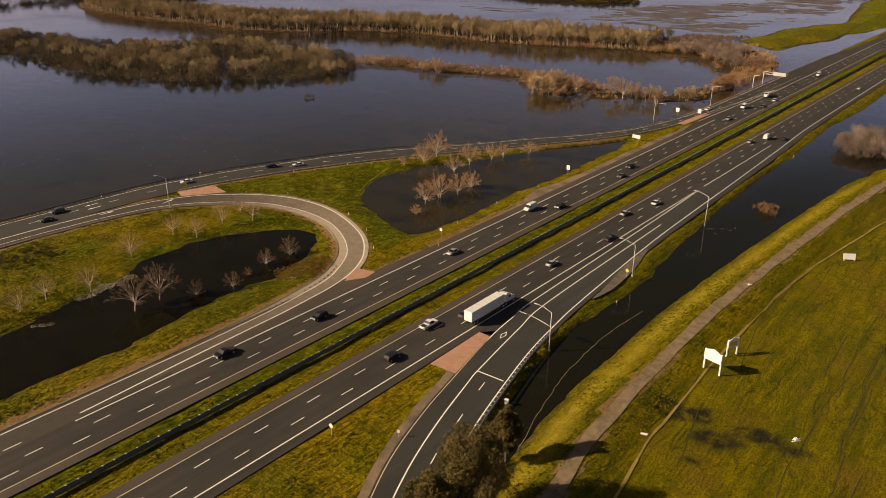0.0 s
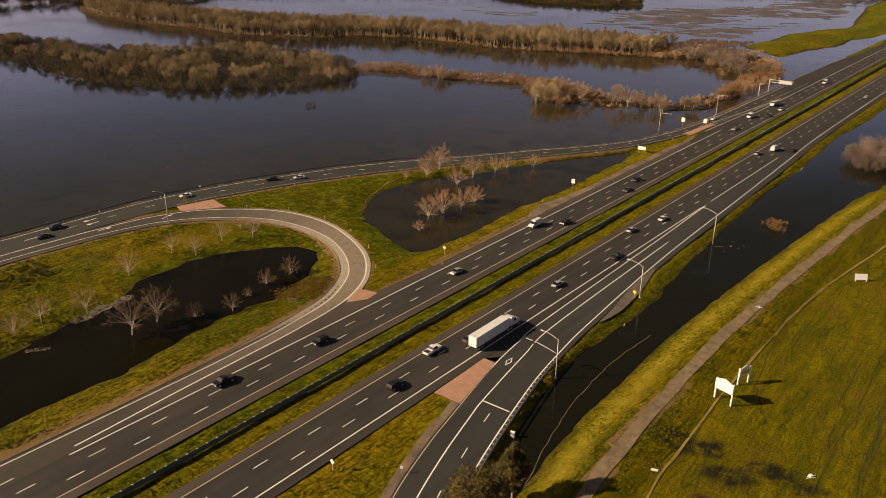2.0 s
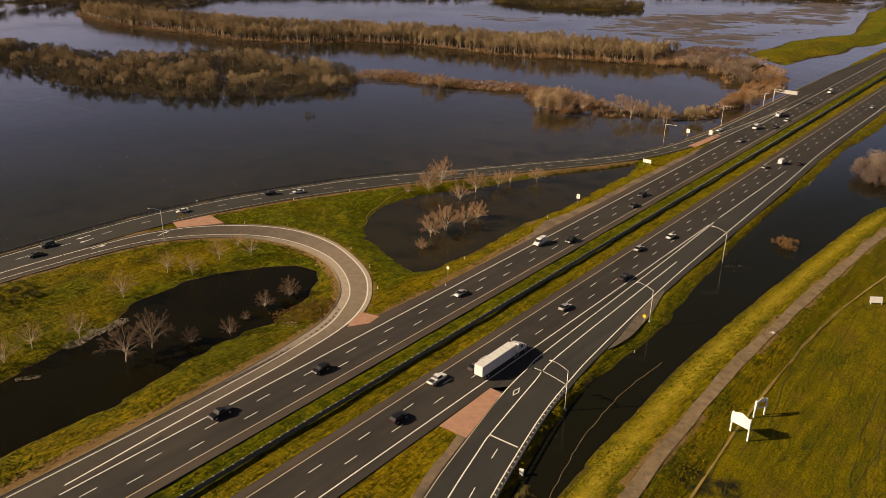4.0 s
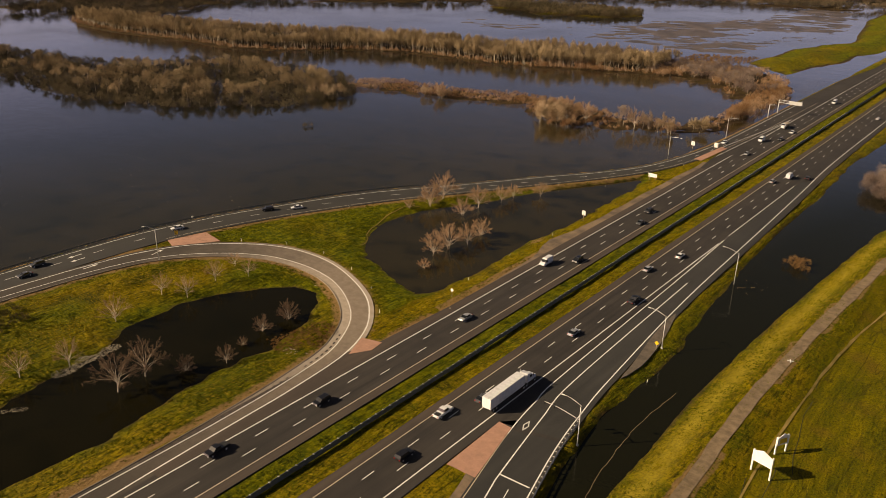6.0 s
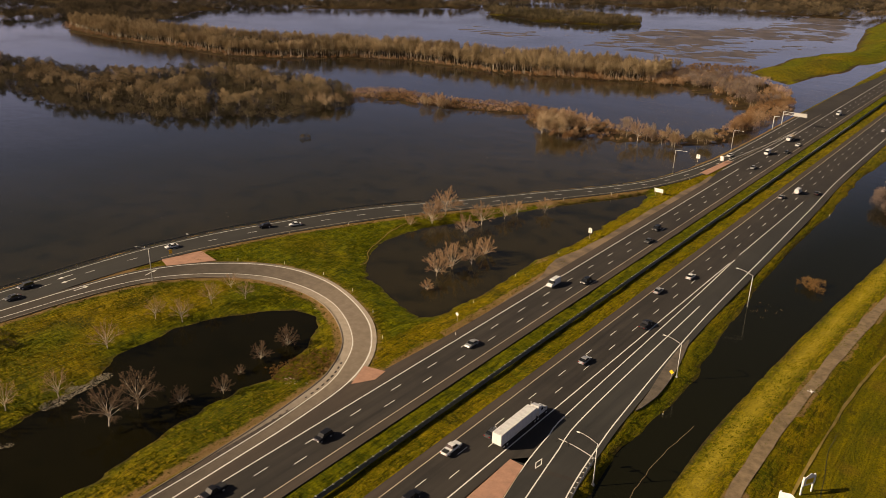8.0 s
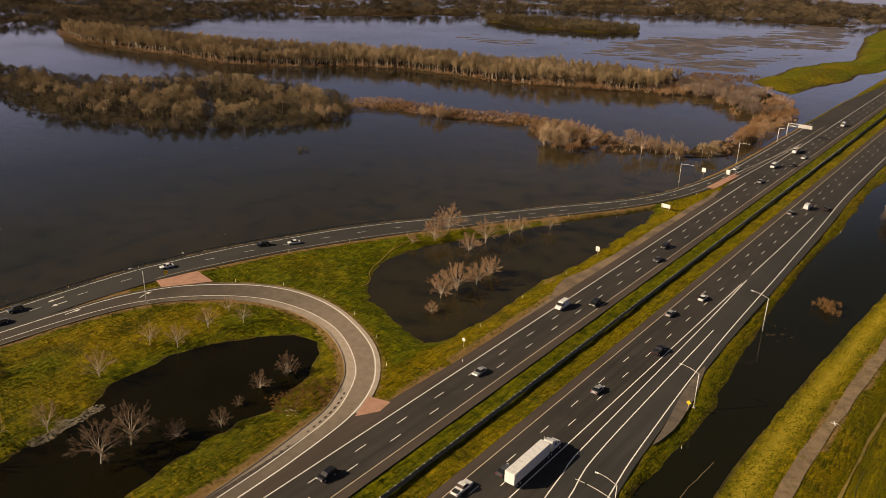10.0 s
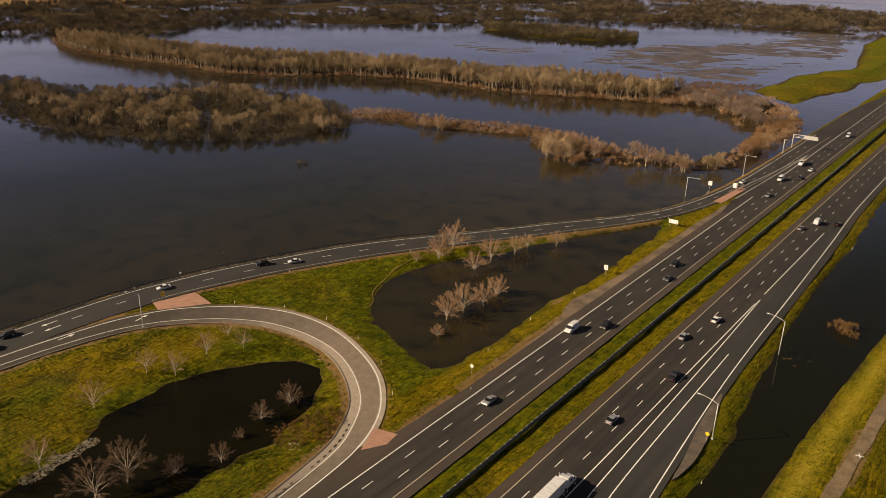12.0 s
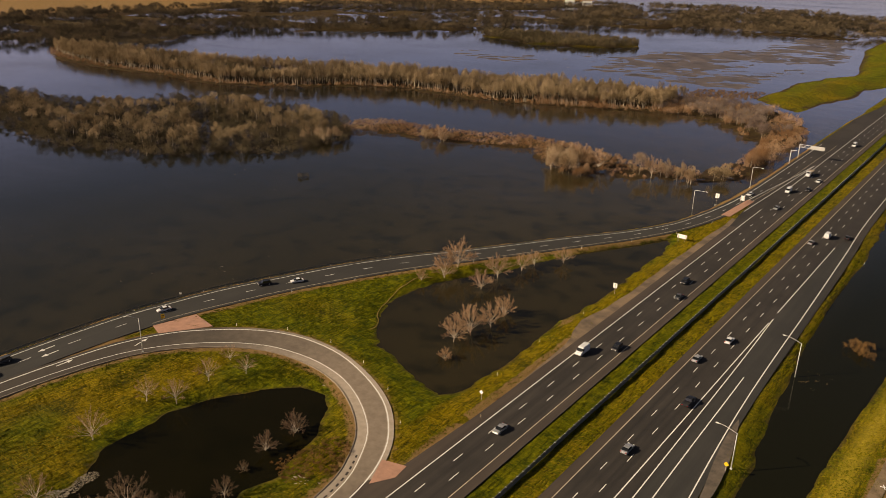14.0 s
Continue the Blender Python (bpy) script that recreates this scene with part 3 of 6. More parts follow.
zone("mud", np.clip((WATER + 0.12 - GZ) / 0.15, 0, 1) + ((inside(ISLAND, GX, GY) > -6) | (inside(BAND, GX, GY) > -9) | (inside(SPIT, GX, GY) > -6) | ((inside(WOODS, GX, GY) > -6) & (inside(WOODS, GX, GY) < 300))) * 0.9 * (GX < -45) + (GZ < WATER + 0.4) * (GY > 640) * (GX < -60) * 0.9)

damp = np.max([1 - np.hypot((GX - x) / rx, (GY - y) / ry) for x, y, rx, ry in ((66, 92, 5.5, 4.2), (72, 94, 4.6, 4.0), (78, 87.5, 5.4, 4.4), (84.7, 95, 5.0, 3.4), (92, 94, 4.6, 3.0), (77, 78, 2.2, 1.6), (99, 152, 5.0, 3.0), (107, 172, 6.0, 3.0))], axis=0)
zone("wet", np.clip(damp * 3.0 + (wob(GX, GY, 4) - 0.45) * 1.2, 0, 1) * (damp > -0.25))
wx, wy = graded(-170, 60, 40, (-4500, 3500), 1.3), graded(-40, 400, 40, (-1500, 4500), 1.3)
WX, WY = np.meshgrid(wx, wy)
wi = np.arange(WX.size).reshape(WX.shape)
water = link_mesh("water", np.c_[WX.ravel(), WY.ravel(), 0 * WX.ravel() + WATER], np.stack([wi[:-1, :-1], wi[:-1, 1:], wi[1:, 1:], wi[1:, :-1]], -1).reshape(-1, 4).tolist(), M_WATER)
for poly, still in ((POND_A, M_POND), (POND_B, M_POND_DARK)):
    wide = np.array(poly) + 0.0
    mid = wide.mean(0)
    d = wide - mid
    wide = wide + d / np.linalg.norm(d, axis=1)[:, None] * 4.0
    sheet = link_mesh("water_pond", np.c_[wide, 0 * wide[:, 0] + WATER + 0.02], [tuple(range(len(wide)))], still)
    tagged(sheet, "dark still pond water below the ramp", "water", kind="structure")
tagged(water, "still brown flood water reflecting the sky", "water", kind="structure")

# ---- roads ----
road_far = slab("road_southbound", np.c_[FAR_WEST(Y_FINE), Y_FINE], np.c_[0 * Y_FINE - 15.4, Y_FINE], M_ASPHALT, 0.0)
tagged(road_far, "dark asphalt motorway carriageway with dashed white lanes", "road", kind="structure")
road_near = slab("road_northbound", np.c_[0 * Y_FINE - 2.6, Y_FINE], np.c_[NEAR_EAST(Y_FINE), Y_FINE], M_ASPHALT, 0.0)
tagged(road_near, "dark asphalt motorway carriageway with merging ramp lanes", "road", kind="structure")
n = 110
cut = RAMP_B[RAMP_B[:, 1] < 96], RAMP_D[RAMP_D[:, 1] < 96]
ramp = slab("road_on_ramp", resample(offset(cut[0], -1.2), n), resample(offset(cut[1], 1.2), n), M_NEW, -0.004)
tagged(ramp, "curving two-lane asphalt on-ramp with a painted stop line", "road", kind="structure")
n = 260
front = slab("road_frontage", resample(offset(FRONT_TOP, -1.8), n), resample(offset(FRONT_LOW, 1.6), n), M_NEW, -0.006)
tagged(front, "two-lane asphalt exit road running along the flood", "road", kind="structure")


def inner_edge(near, far, n):
    """The loop's inner side, narrowing towards the motorway."""
    line = resample(LOOP_IN, n)
    return offset(line, np.where(line[:, 0] > -60, np.interp(line[:, 1], [25, 80], [near, far]), far)[:, None])


loop = slab("road_loop", resample(offset(LOOP_OUT, 1.4), n), inner_edge(-1.1, -2.6, n), M_LOOP, 0.003)
tagged(loop, "pale worn concrete loop ramp curving round a pond", "road", kind="structure")

n = 300
lane = slab("lane", resample(offset(LOOP_OUT, -0.35), n), resample(offset(LOOP_IN, 0.35), n), M_LANE, 0.008, 0.006, loop, "brown-grey worn traffic lane")
rut = offset(spline(LOOP_IN[(LOOP_IN[:, 1] > -60) & (LOOP_IN[:, 1] < 100) & (LOOP_IN[:, 0] > -50)], 2.3), -0.95)
tick = None
for i, p in enumerate(rut):
    d = rut[min(i + 1, len(rut) - 1)] - rut[max(i - 1, 0)]
    lump = 0.5 + 1.1 * float(wob(np.array(i * 2.3), np.array(3.0), 6.0))
    m = pose(*p, 0.004, 0, 0, math.degrees(math.atan2(d[1], d[0]))) @ Matrix.Diagonal((lump, 0.6 + 0.5 * lump, 1, 1))
    if tick is None:
        bm = bmesh.new()
        box(bm, -0.42, 0.42, -0.2, 0.2, 0.0, 0.012)
        tick = part("asphalt_patch", bm, M_ASPHALT, loop, "dark patch in the shoulder")
        tick.matrix_basis = m
    elif lump > 0.85:
        twin(tick, m, loop)
kerb_line = inner_edge(-1.2, -2.75, 400)
slab("kerb", kerb_line, inner_edge(-1.4, -3.0, 400), M_SHOULDER, 0.14, 0.4, loop, "low worn concrete kerb")

yy = np.arange(88, 340, 4.0)
slab("lane", np.c_[np.where(yy < 238, np.interp(yy, RAMP_B[:, 1], RAMP_B[:, 0]) + 0.4, 11.6), yy], np.c_[NEAR_EAST(yy) - np.interp(yy, [88, 200, 340], [0.1, 0.1, 1.6]), yy], M_NEW, 0.005, 0.004, road_near, "newer dark asphalt of the merging lanes")

M_VERGE = plain_material("dusty_verge", (0.080, 0.062, 0.046), (0.215, 0.152, 0.096), 0.16, 0.95, bump=0.1)
edge = RAMP_B[(RAMP_B[:, 1] > -60) & (RAMP_B[:, 1] < 80)]
slab("shoulder", resample(offset(edge, -2.6) + np.c_[0.7 * (wob(edge[:, 0], edge[:, 1], 4.0) - 0.5), 0 * edge[:, 0]], 60), resample(offset(edge, -0.55), 60), M_VERGE, 0.004, 0.3, ramp, "dusty dirt strip beside the ramp")

M_BROWN = asphalt_material("brown_shoulder_asphalt", (0.046, 0.036, 0.029), (0.074, 0.057, 0.045), 0.3)
for road, x0, x1 in ((road_far, -17.85, -15.45), (road_near, -2.55, -0.25)):
    slab("shoulder", np.c_[0 * Y_FINE + x0, Y_FINE], np.c_[0 * Y_FINE + x1, Y_FINE], M_BROWN, 0.005, 0.004, road, "brown worn inner shoulder")
slab("shoulder", np.c_[FAR_WEST(Y_FINE) + 0.06, Y_FINE][90:150], np.c_[0 * Y_FINE - 29.3, Y_FINE][90:150], M_BROWN, 0.005, 0.004, road_far, "brown worn outer shoulder")
yy = np.arange(150, 338, 2.0)
reach = np.interp(yy, [150, 172, 185, 192, 198, 204, 212, 230, 300, 337], [0.2, 0.9, 2.4, 4.6, 5.6, 4.8, 3.6, 3.2, 3.0, 2.0]) + 0.8 * (wob(yy, 0 * yy, 5.0) - 0.5)
tagged(slab("dirt_verge", np.c_[FAR_WEST(yy) - reach.clip(0.1), yy], np.c_[FAR_WEST(yy) + 0.02, yy], M_VERGE, -0.012, 0.6), "bare brown dirt verge beside the motorway", "verge", kind="structure")

# ---- mudflats ----
M_MUD = plain_material("wet_mud", (0.046, 0.038, 0.035), (0.140, 0.112, 0.098), 0.05, 0.5, bump=0.03)
FLATS = [(-516, 707), (-550, 793), (-452, 777), (-417, 849), (-376, 860), (-341, 849), (-317, 924), (-278, 950), (-260, 1059), (-251, 1150), (-220, 1229), (-155, 1205), (-115, 1016), (-97, 868), (-128, 784), (-132, 706), (-170, 676), (-226, 680), (-280, 681), (-347, 685), (-397, 675), (-465, 685)]
ux, uy = np.arange(-200, 760, 2.2), np.arange(-330, 360, 2.4)
UX, UY = np.meshgrid(ux, uy)
ca, sa = math.cos(radians(32)), math.sin(radians(32))
MX, MY = -480 + UX * ca - UY * sa, 640 + UX * sa + UY * ca
bed = wob(UX, UY * 1.6, 110) * 0.40 + wob(UX + 31, UY * 2.0, 34) * 0.28 + wob(UX, UY * 2.4, 13) * 0.40 + wob(UX, UY * 2.0, 5) * 0.24 - 0.02
edge = np.clip(inside(FLATS, MX, MY) / 25, 0, 1)
MZ = WATER + 0.45 * (bed - 0.727 + 0.20 * (wob(MX, MY, 75) - 0.5) + 0.07 * np.clip((MX + 400) / 160, 0, 1)) - 0.25 * (1 - edge)
mi = np.arange(MX.size).reshape(MX.shape)
quads = np.stack([mi[:-1, :-1], mi[:-1, 1:], mi[1:, 1:], mi[1:, :-1]], -1).reshape(-1, 4)
quads = quads[MZ.ravel()[quads].max(1) > WATER - 0.01]
mud = soup("mudflat", np.c_[MX.ravel(), MY.ravel(), np.maximum(MZ.ravel(), WATER - 0.06)], quads, M_MUD)
mud.data.shade_smooth()
tagged(mud, "thin grey-brown mud streaks breaking the far flood water", "mud", kind="stuff")

# ---- road markings ----
def markings(parent, lines, width, material, name="edge_line"):
    for ln in lines:
        stripe(ln, width, material, parent, name)


def straight(x, y0, y1):
    ys = np.arange(y0, y1 + 1, 8.0)
    return np.c_[0 * ys + x, ys]


def dash_mesh(parent, x, y, material, length=3.66, width=0.2, turn=0.0):
    v = [(sx * width / 2, sy * length / 2, z) for z in (0, 0.012) for sx, sy in ((-1, -1), (1, -1), (1, 1), (-1, 1))]
    f = [(4, 5, 6, 7), (0, 1, 5, 4), (1, 2, 6, 5), (2, 3, 7, 6), (3, 0, 4, 7)]
    ob = link_mesh("lane_dash", v, f, material, parent)
    ob.matrix_basis = pose(x, y, 0.003, 0, 0, turn)
    return ob


LANE = 3.66
first = dash_mesh(road_near, LANE, 0, M_PAINT)
for k in range(-6, 62):
    if k:
        twin(first, pose(LANE, 14.63 * k, 0.003), road_near)
    twin(first, pose(2 * LANE, 6.8 + 14.63 * k, 0.003), road_near)
    twin(first, pose(-21.7, 3.5 + 14.63 * k, 0.003), road_far)
    twin(first, pose(-25.3, 10.0 + 14.63 * k, 0.003), road_far)
markings(road_near, [straight(0, -300, 1500)], 0.22, M_YELLOW, "yellow_edge_line")
markings(road_near, [straight(3 * LANE, -300, 238)], 0.30, M_PAINT)
markings(road_near, [straight(3 * LANE, 246, 330)], 0.28, M_PAINT)
markings(ramp, [RAMP_C, RAMP_D, RAMP_B[RAMP_B[:, 1] > 86]], 0.30, M_PAINT)
markings(ramp, [RAMP_B[RAMP_B[:, 1] < 90]], 0.2, M_YELLOW, "yellow_edge_line")
slab("stop_line", np.array([(24.7, 76.9), (32.0, 77.2)]), np.array([(24.7, 76.5), (32.0, 76.8)]), M_PAINT, 0.014, 0.01, ramp)
for x, y, a in ((42.9, 31.9, 26), (37.6, 44.9, 20), (33.3, 58.8, 17), (29.4, 72.0, 14), (49.3, 19.6, 31), (57, 8.5, 34)):
    twin(first, pose(x, y, -0.001, 0, 0, a), ramp)
markings(road_far, [straight(-18.1, -300, 1500)], 0.22, M_YELLOW, "yellow_edge_line")
markings(road_far, [straight(-28.9, 6, 360), straight(-28.9, 400, 1500)], 0.28, M_PAINT)
markings(loop, [LOOP_IN[2:]], 0.24, M_PAINT)
markings(loop, [LOOP_OUT[(LOOP_OUT[:, 1] > 5) | (LOOP_OUT[:, 0] < -60)]], 0.34, M_PAINT)
for k in range(1, 6):
    twin(first, pose(-30.2, 8.0 - 14.63 * k, 0.012), loop)
markings(front, [FRONT_TOP[4:]], 0.26, M_PAINT)
markings(front, [FRONT_LOW[FRONT_LOW[:, 1] > 104]], 0.17, M_YELLOW, "yellow_edge_line")
mid = (resample(FRONT_TOP, 400) + resample(FRONT_LOW, 400)) / 2
mid = spline(mid[::12], 1.0)
for i in range(140, len(mid) - 30, 15):
    d = mid[i + 1] - mid[i]
    twin(first, pose(*mid[i], -0.002, 0, 0, math.degrees(math.atan2(-d[0], d[1]))), front)
# exit gore of the far carriageway
markings(road_far, [spline([(-40.0, 341), (-38.4, 370), (-33.2, 425), (-30.6, 460)]), spline([(-34.3, 350), (-32.8, 390), (-31.0, 440), (-30.5, 460)])], 0.26, M_PAINT)


def gore(pts, parent_label):
    v = [(*p, 0.06) for p in pts] + [(*p, -0.3) for p in pts]
    k = len(pts)
    ob = link_mesh("paved_gore", v, [tuple(range(k))[::-1]] + [(i, (i + 1) % k, k + (i + 1) % k, k + i) for i in range(k)], M_PINK)
    return tagged(ob, parent_label, "paved island", "paved gore islands")


gore([(14.0, 72.2), (13.7, 92.2), (17.3, 92.0), (21.4, 72.4)], "pink stamped concrete gore between motorway and ramp")
gore([(-142.2, 106.6), (-138.6, 120.3), (-127.3, 118.4), (-136.2, 104.6)], "pink stamped concrete gore where loop leaves exit road")
gore([(-35.2, 91.5), (-38.9, 100.2), (-32.7, 101.9), (-32.0, 97.0)], "small pink concrete gore beside the loop ramp")
gore([(-40.9, 337.7), (-38.9, 369.6), (-35.4, 368.3), (-36.9, 338.1)], "pink concrete gore at the motorway exit")


def arrow(x, y, turn, bend=0.0):
    """A painted lane arrow about 5 m long."""
    pts = [(-0.18, -2.6), (0.18, -2.6), (0.18, 0.8), (0.75, 0.8), (0.0, 2.6), (-0.75, 0.8), (-0.18, 0.8)]
    v = [(px + bend * max(0, py), py, z) for z in (0.0, 0.012) for px, py in pts]
    k = len(pts)
    ob = link_mesh("lane_arrow", v, [(7, 8, 9, 13), (10, 11, 12)] + [(i, (i + 1) % k, k + (i + 1) % k, k + i) for i in range(k)], M_PAINT, front)
    ob.matrix_basis = pose(x, y, 0.0, 0, 0, turn)


arrow(-153.3, 77.7, 180)
arrow(-149.5, 76.8, 180)
arrow(-141.0, 76.7, 0)
arrow(-135.6, 97.9, 20, 0.3)
v = [(0.0, 2.2), (0.75, 0), (0, -2.2), (-0.75, 0)]
w = [(0.0, 1.5), (0.5, 0), (0, -1.5), (-0.5, 0)]
diamond = link_mesh("lane_diamond", [(*p, 0.016) for p in v + w], [(i, (i + 1) % 4, 4 + (i + 1) % 4, 4 + i) for i in range(4)], M_PAINT, road_near)
diamond.matrix_basis = pose(19.4, 94.9, 0.0, 0, 0, 10)

# ---- tracks ----
for nm, line, half, mt, lab, cat in (("track", LEVEE_TOP, 1.6, M_GRAVEL, "grey gravel track along the levee crest", "track"), ("footpath", TRAIL, 0.30, M_PATH, "worn dry earth footpath beside the field", "path")):
    a, c, b = [resample(offset(line, s), 140) for s in (-half, 0, half)]
    wig = (wob(np.arange(140.0) * 3, np.zeros(140), 9.0) - 0.5) * 0.5
    rag = [(wob(np.arange(140.0) * 3, np.full(140, k), 5.0) - 0.5) * 0.8 * half**0.5 for k in (11.0, 29.0)]
    pts = np.vstack([a + np.c_[wig + rag[0], 0 * wig], c, b + np.c_[wig + rag[1], 0 * wig]])
    z = ground_height(pts[:, 0], pts[:, 1], False) + 0.15
    f = [(i, i + 1, 140 + i + 1, 140 + i) for i in range(139)] + [(140 + i, 140 + i + 1, 280 + i + 1, 280 + i) for i in range(139)]
    tagged(link_mesh(nm, np.c_[pts, z], [q[::-1] for q in f], mt, smooth=True), lab, cat, kind="structure")



def tyre_tracks():
    """Dark wheel ruts that curve across the field, broken where the grass closes over them."""
    r = np.random.RandomState(52)
    vs, fs = [], []
    for k in range(18):
        x0, y0 = r.uniform(70, 128), r.uniform(52, 120)
        y = y0 + np.arange(0, r.uniform(25, 70), 1.5)
        x = x0 - (y - y0) * (0.24 - 0.004 * (x0 - 70)) + 0.0016 * (y - y0) ** 2 + (wob(y, 0 * y + 9 * k, 9.0) - 0.5) * 1.6
        half = 0.07 + 0.07 * wob(y, 0 * y + 5 * k, 6.0)
        z = lookup(GZ, x, y) + 0.05
        for i in range(len(y) - 1):
            if wob(y[i], 7.0 * k, 7.0) < 0.34 or inside(FIELD, x[i : i + 1], y[i : i + 1])[0] < 18:
                continue
            n = len(vs)
            vs += [(x[i] - half[i], y[i], z[i]), (x[i] + half[i], y[i], z[i]), (x[i + 1] + half[i + 1], y[i + 1], z[i + 1]), (x[i + 1] - half[i + 1], y[i + 1], z[i + 1])]
            fs.append((n, n + 1, n + 2, n + 3))
    ob = soup("tyre_tracks", vs, fs, M_RUT)
    tagged(ob, "dark wheel ruts pressed into the wet grass field", "track", kind="stuff")


M_RUT = plain_material("pressed_wet_grass", (0.030, 0.030, 0.004), (0.060, 0.054, 0.007), 0.9, 0.95, bump=0.1)
tyre_tracks()


# ---- guardrails ----
M_GALV = plain_material("dull_zinc", (0.52, 0.52, 0.50), (0.36, 0.36, 0.35), 3.0, 0.6, 0.2)


def guardrail(line, label, post_step=2.0, double=False, keep=None, height=0.78, material=None, deep=0.36, blocks=False):
    rail = empty("guardrail", Matrix.Identity(4), label, "guardrail", "guardrails")
    prof = [(0.0, 0.0), (0.05, 0.05), (0.0, 0.12), (0.05, 0.20), (0.05, 0.24), (0.0, 0.31), (0.0, 0.36)]
    for side in ((-1, 1) if double else (1,)):
        rings = []
        for px, pz in prof:
            o = offset(line, side * (0.16 + px))
            rings.append([(*p, height - deep + pz * deep / 0.36) for p in o])
        m = len(line)
        vs = [p for r in rings for p in r]
        fs = [(a * m + i, a * m + i + 1, (a + 1) * m + i + 1, (a + 1) * m + i) for a in range(len(prof) - 1) for i in range(m - 1)]
        link_mesh("beam", vs, fs, material or M_RAIL, rail)
    if double:
        slab("rail_cap", offset(line, -0.30), offset(line, -0.19), M_RAIL, height + 0.03, 0.06, rail, "rail edge coloured as dark as the shaded beam")
    fine = spline(line[:: max(1, len(line) // 120)], post_step)
    first_post, rest = None, []
    for i, p in enumerate(fine):
        if keep and not keep[0] < p[1] < keep[1]:
            continue
        if first_post is None:
            bm = bmesh.new()
            box(bm, -0.09, 0.09, -0.09, 0.09, -0.5, height + 0.05, 0.015)
            first_post = part("post", bm, M_POST, rail)
            first_post.matrix_basis = pose(*p, 0)
            bm = bmesh.new()
            box(bm, -0.40, 0.12, -0.11, 0.11, height - 0.04, height + 0.05, 0.02)
            cap = part("spacer_block", bm, M_GALV, rail, "pale spacer block on the post")
            cap.matrix_basis = pose(*p, 0.06)
        else:
            twin(first_post, pose(*p, 0), rail)
            if double or blocks:
                twin(cap, pose(*p, 0.06), rail)
    return rail


# beam deepened towards the grass so that its shadow band stays unbroken
guardrail(straight(-9.5, -60, 900), "weathered double guardrail in the grass median, coloured dark like its shaded side", 2.45, True, (-20, 500), 0.70, deep=1.05)
guardrail(offset(FRONT_TOP, -2.6)[(FRONT_TOP[:, 1] > -60) & (FRONT_TOP[:, 1] < 215)], "weathered guardrail between exit road and flood", 2.2, False, (-20, 215))
guardrail(offset(RAMP_D, 1.0)[(RAMP_D[:, 1] > 22) & (RAMP_D[:, 1] < 104)], "weathered guardrail along the on-ramp", 1.9, False, (20, 110), material=M_STEEL, blocks=True)


# ---- lamp posts and signs ----
def arm_points(z0, reach, rise, n=7):
    return [(-reach * s, 0, z0 + rise * math.sin(s * math.pi / 2)) for s in np.linspace(0, 1, n)]


def lamp_head(bm, x, z):
    box(bm, x - 0.75, x, -0.17, 0.17, z - 0.10, z + 0.08, 0.05)


def street_lamp(x, y, turn, height, arm, rise, label, signal=False, base=None):
    z = ground_at(x, y) if base is None else base
    lamp = empty("street_lamp", pose(x, y, z, 0, 0, turn), label, "street lamp", "motorway lamps")
    up = height - z if base is None else height
    bm = bmesh.new()
    tube(bm, [(0, 0, -0.3), (0, 0, up * 0.5), (0, 0, up)], (0.15, 0.12, 0.09), 10)
    part("pole", bm, M_STEEL, lamp, smooth=True)
    bm = bmesh.new()
    tube(bm, arm_points(up - 0.15, arm, rise), [0.08] * 4 + [0.06] * 3, 8)
    part("arm", bm, M_STEEL, lamp, smooth=True)
    bm = bmesh.new()
    lamp_head(bm, -arm + 0.2, up - 0.15 + rise)
    part("lamp_head", bm, M_WHITE, lamp, "pale lamp housing")
    bm = bmesh.new()
    box(bm, -0.28, 0.28, -0.28, 0.28, -0.4, 0.25, 0.04)
    part("base", bm, M_STEEL, lamp)
    if signal:
        bm = bmesh.new()
        tube(bm, arm_points(up - 4.0, 9.0, 1.9, 9), [0.10] * 5 + [0.07] * 4, 8)
        part("mast_arm", bm, M_STEEL, lamp, smooth=True)
        for xx, zz in ((-6.4, 1.5), (-8.9, 1.75)):
            bm = bmesh.new()
            box(bm, xx - 0.18, xx + 0.18, -0.16, 0.16, up - 4.7 + zz, up - 3.5 + zz, 0.03)
            part("signal_head", bm, M_BLACK, lamp, "black traffic signal head")
    return lamp


M_BLACK = plain_material("black_plastic", (0.018, 0.018, 0.018), (0.03, 0.03, 0.03), 3.0, 0.5)
lamp_label = "galvanised steel motorway lamp post with one arm"
street_lamp(31.6, 97.5, 8, 9.6, 4.2, 1.4, "galvanised lamp post with a ramp signal on its mast arm", True)
street_lamp(27.8, 150.3, 5, 9.6, 4.6, 1.3, lamp_label)
street_lamp(27.2, 207.5, 4, 9.6, 4.8, 1.3, lamp_label)
street_lamp(-56.3, 342.6, 178, 9.4, 5.6, 0.4, lamp_label, base=-1.7)
street_lamp(-45.6, 393.8, 178, 10.4, 4.8, 0.3, lamp_label)
street_lamp(-129.6, 94.8, 60, 11.0, 3.4, 1.4, lamp_label)


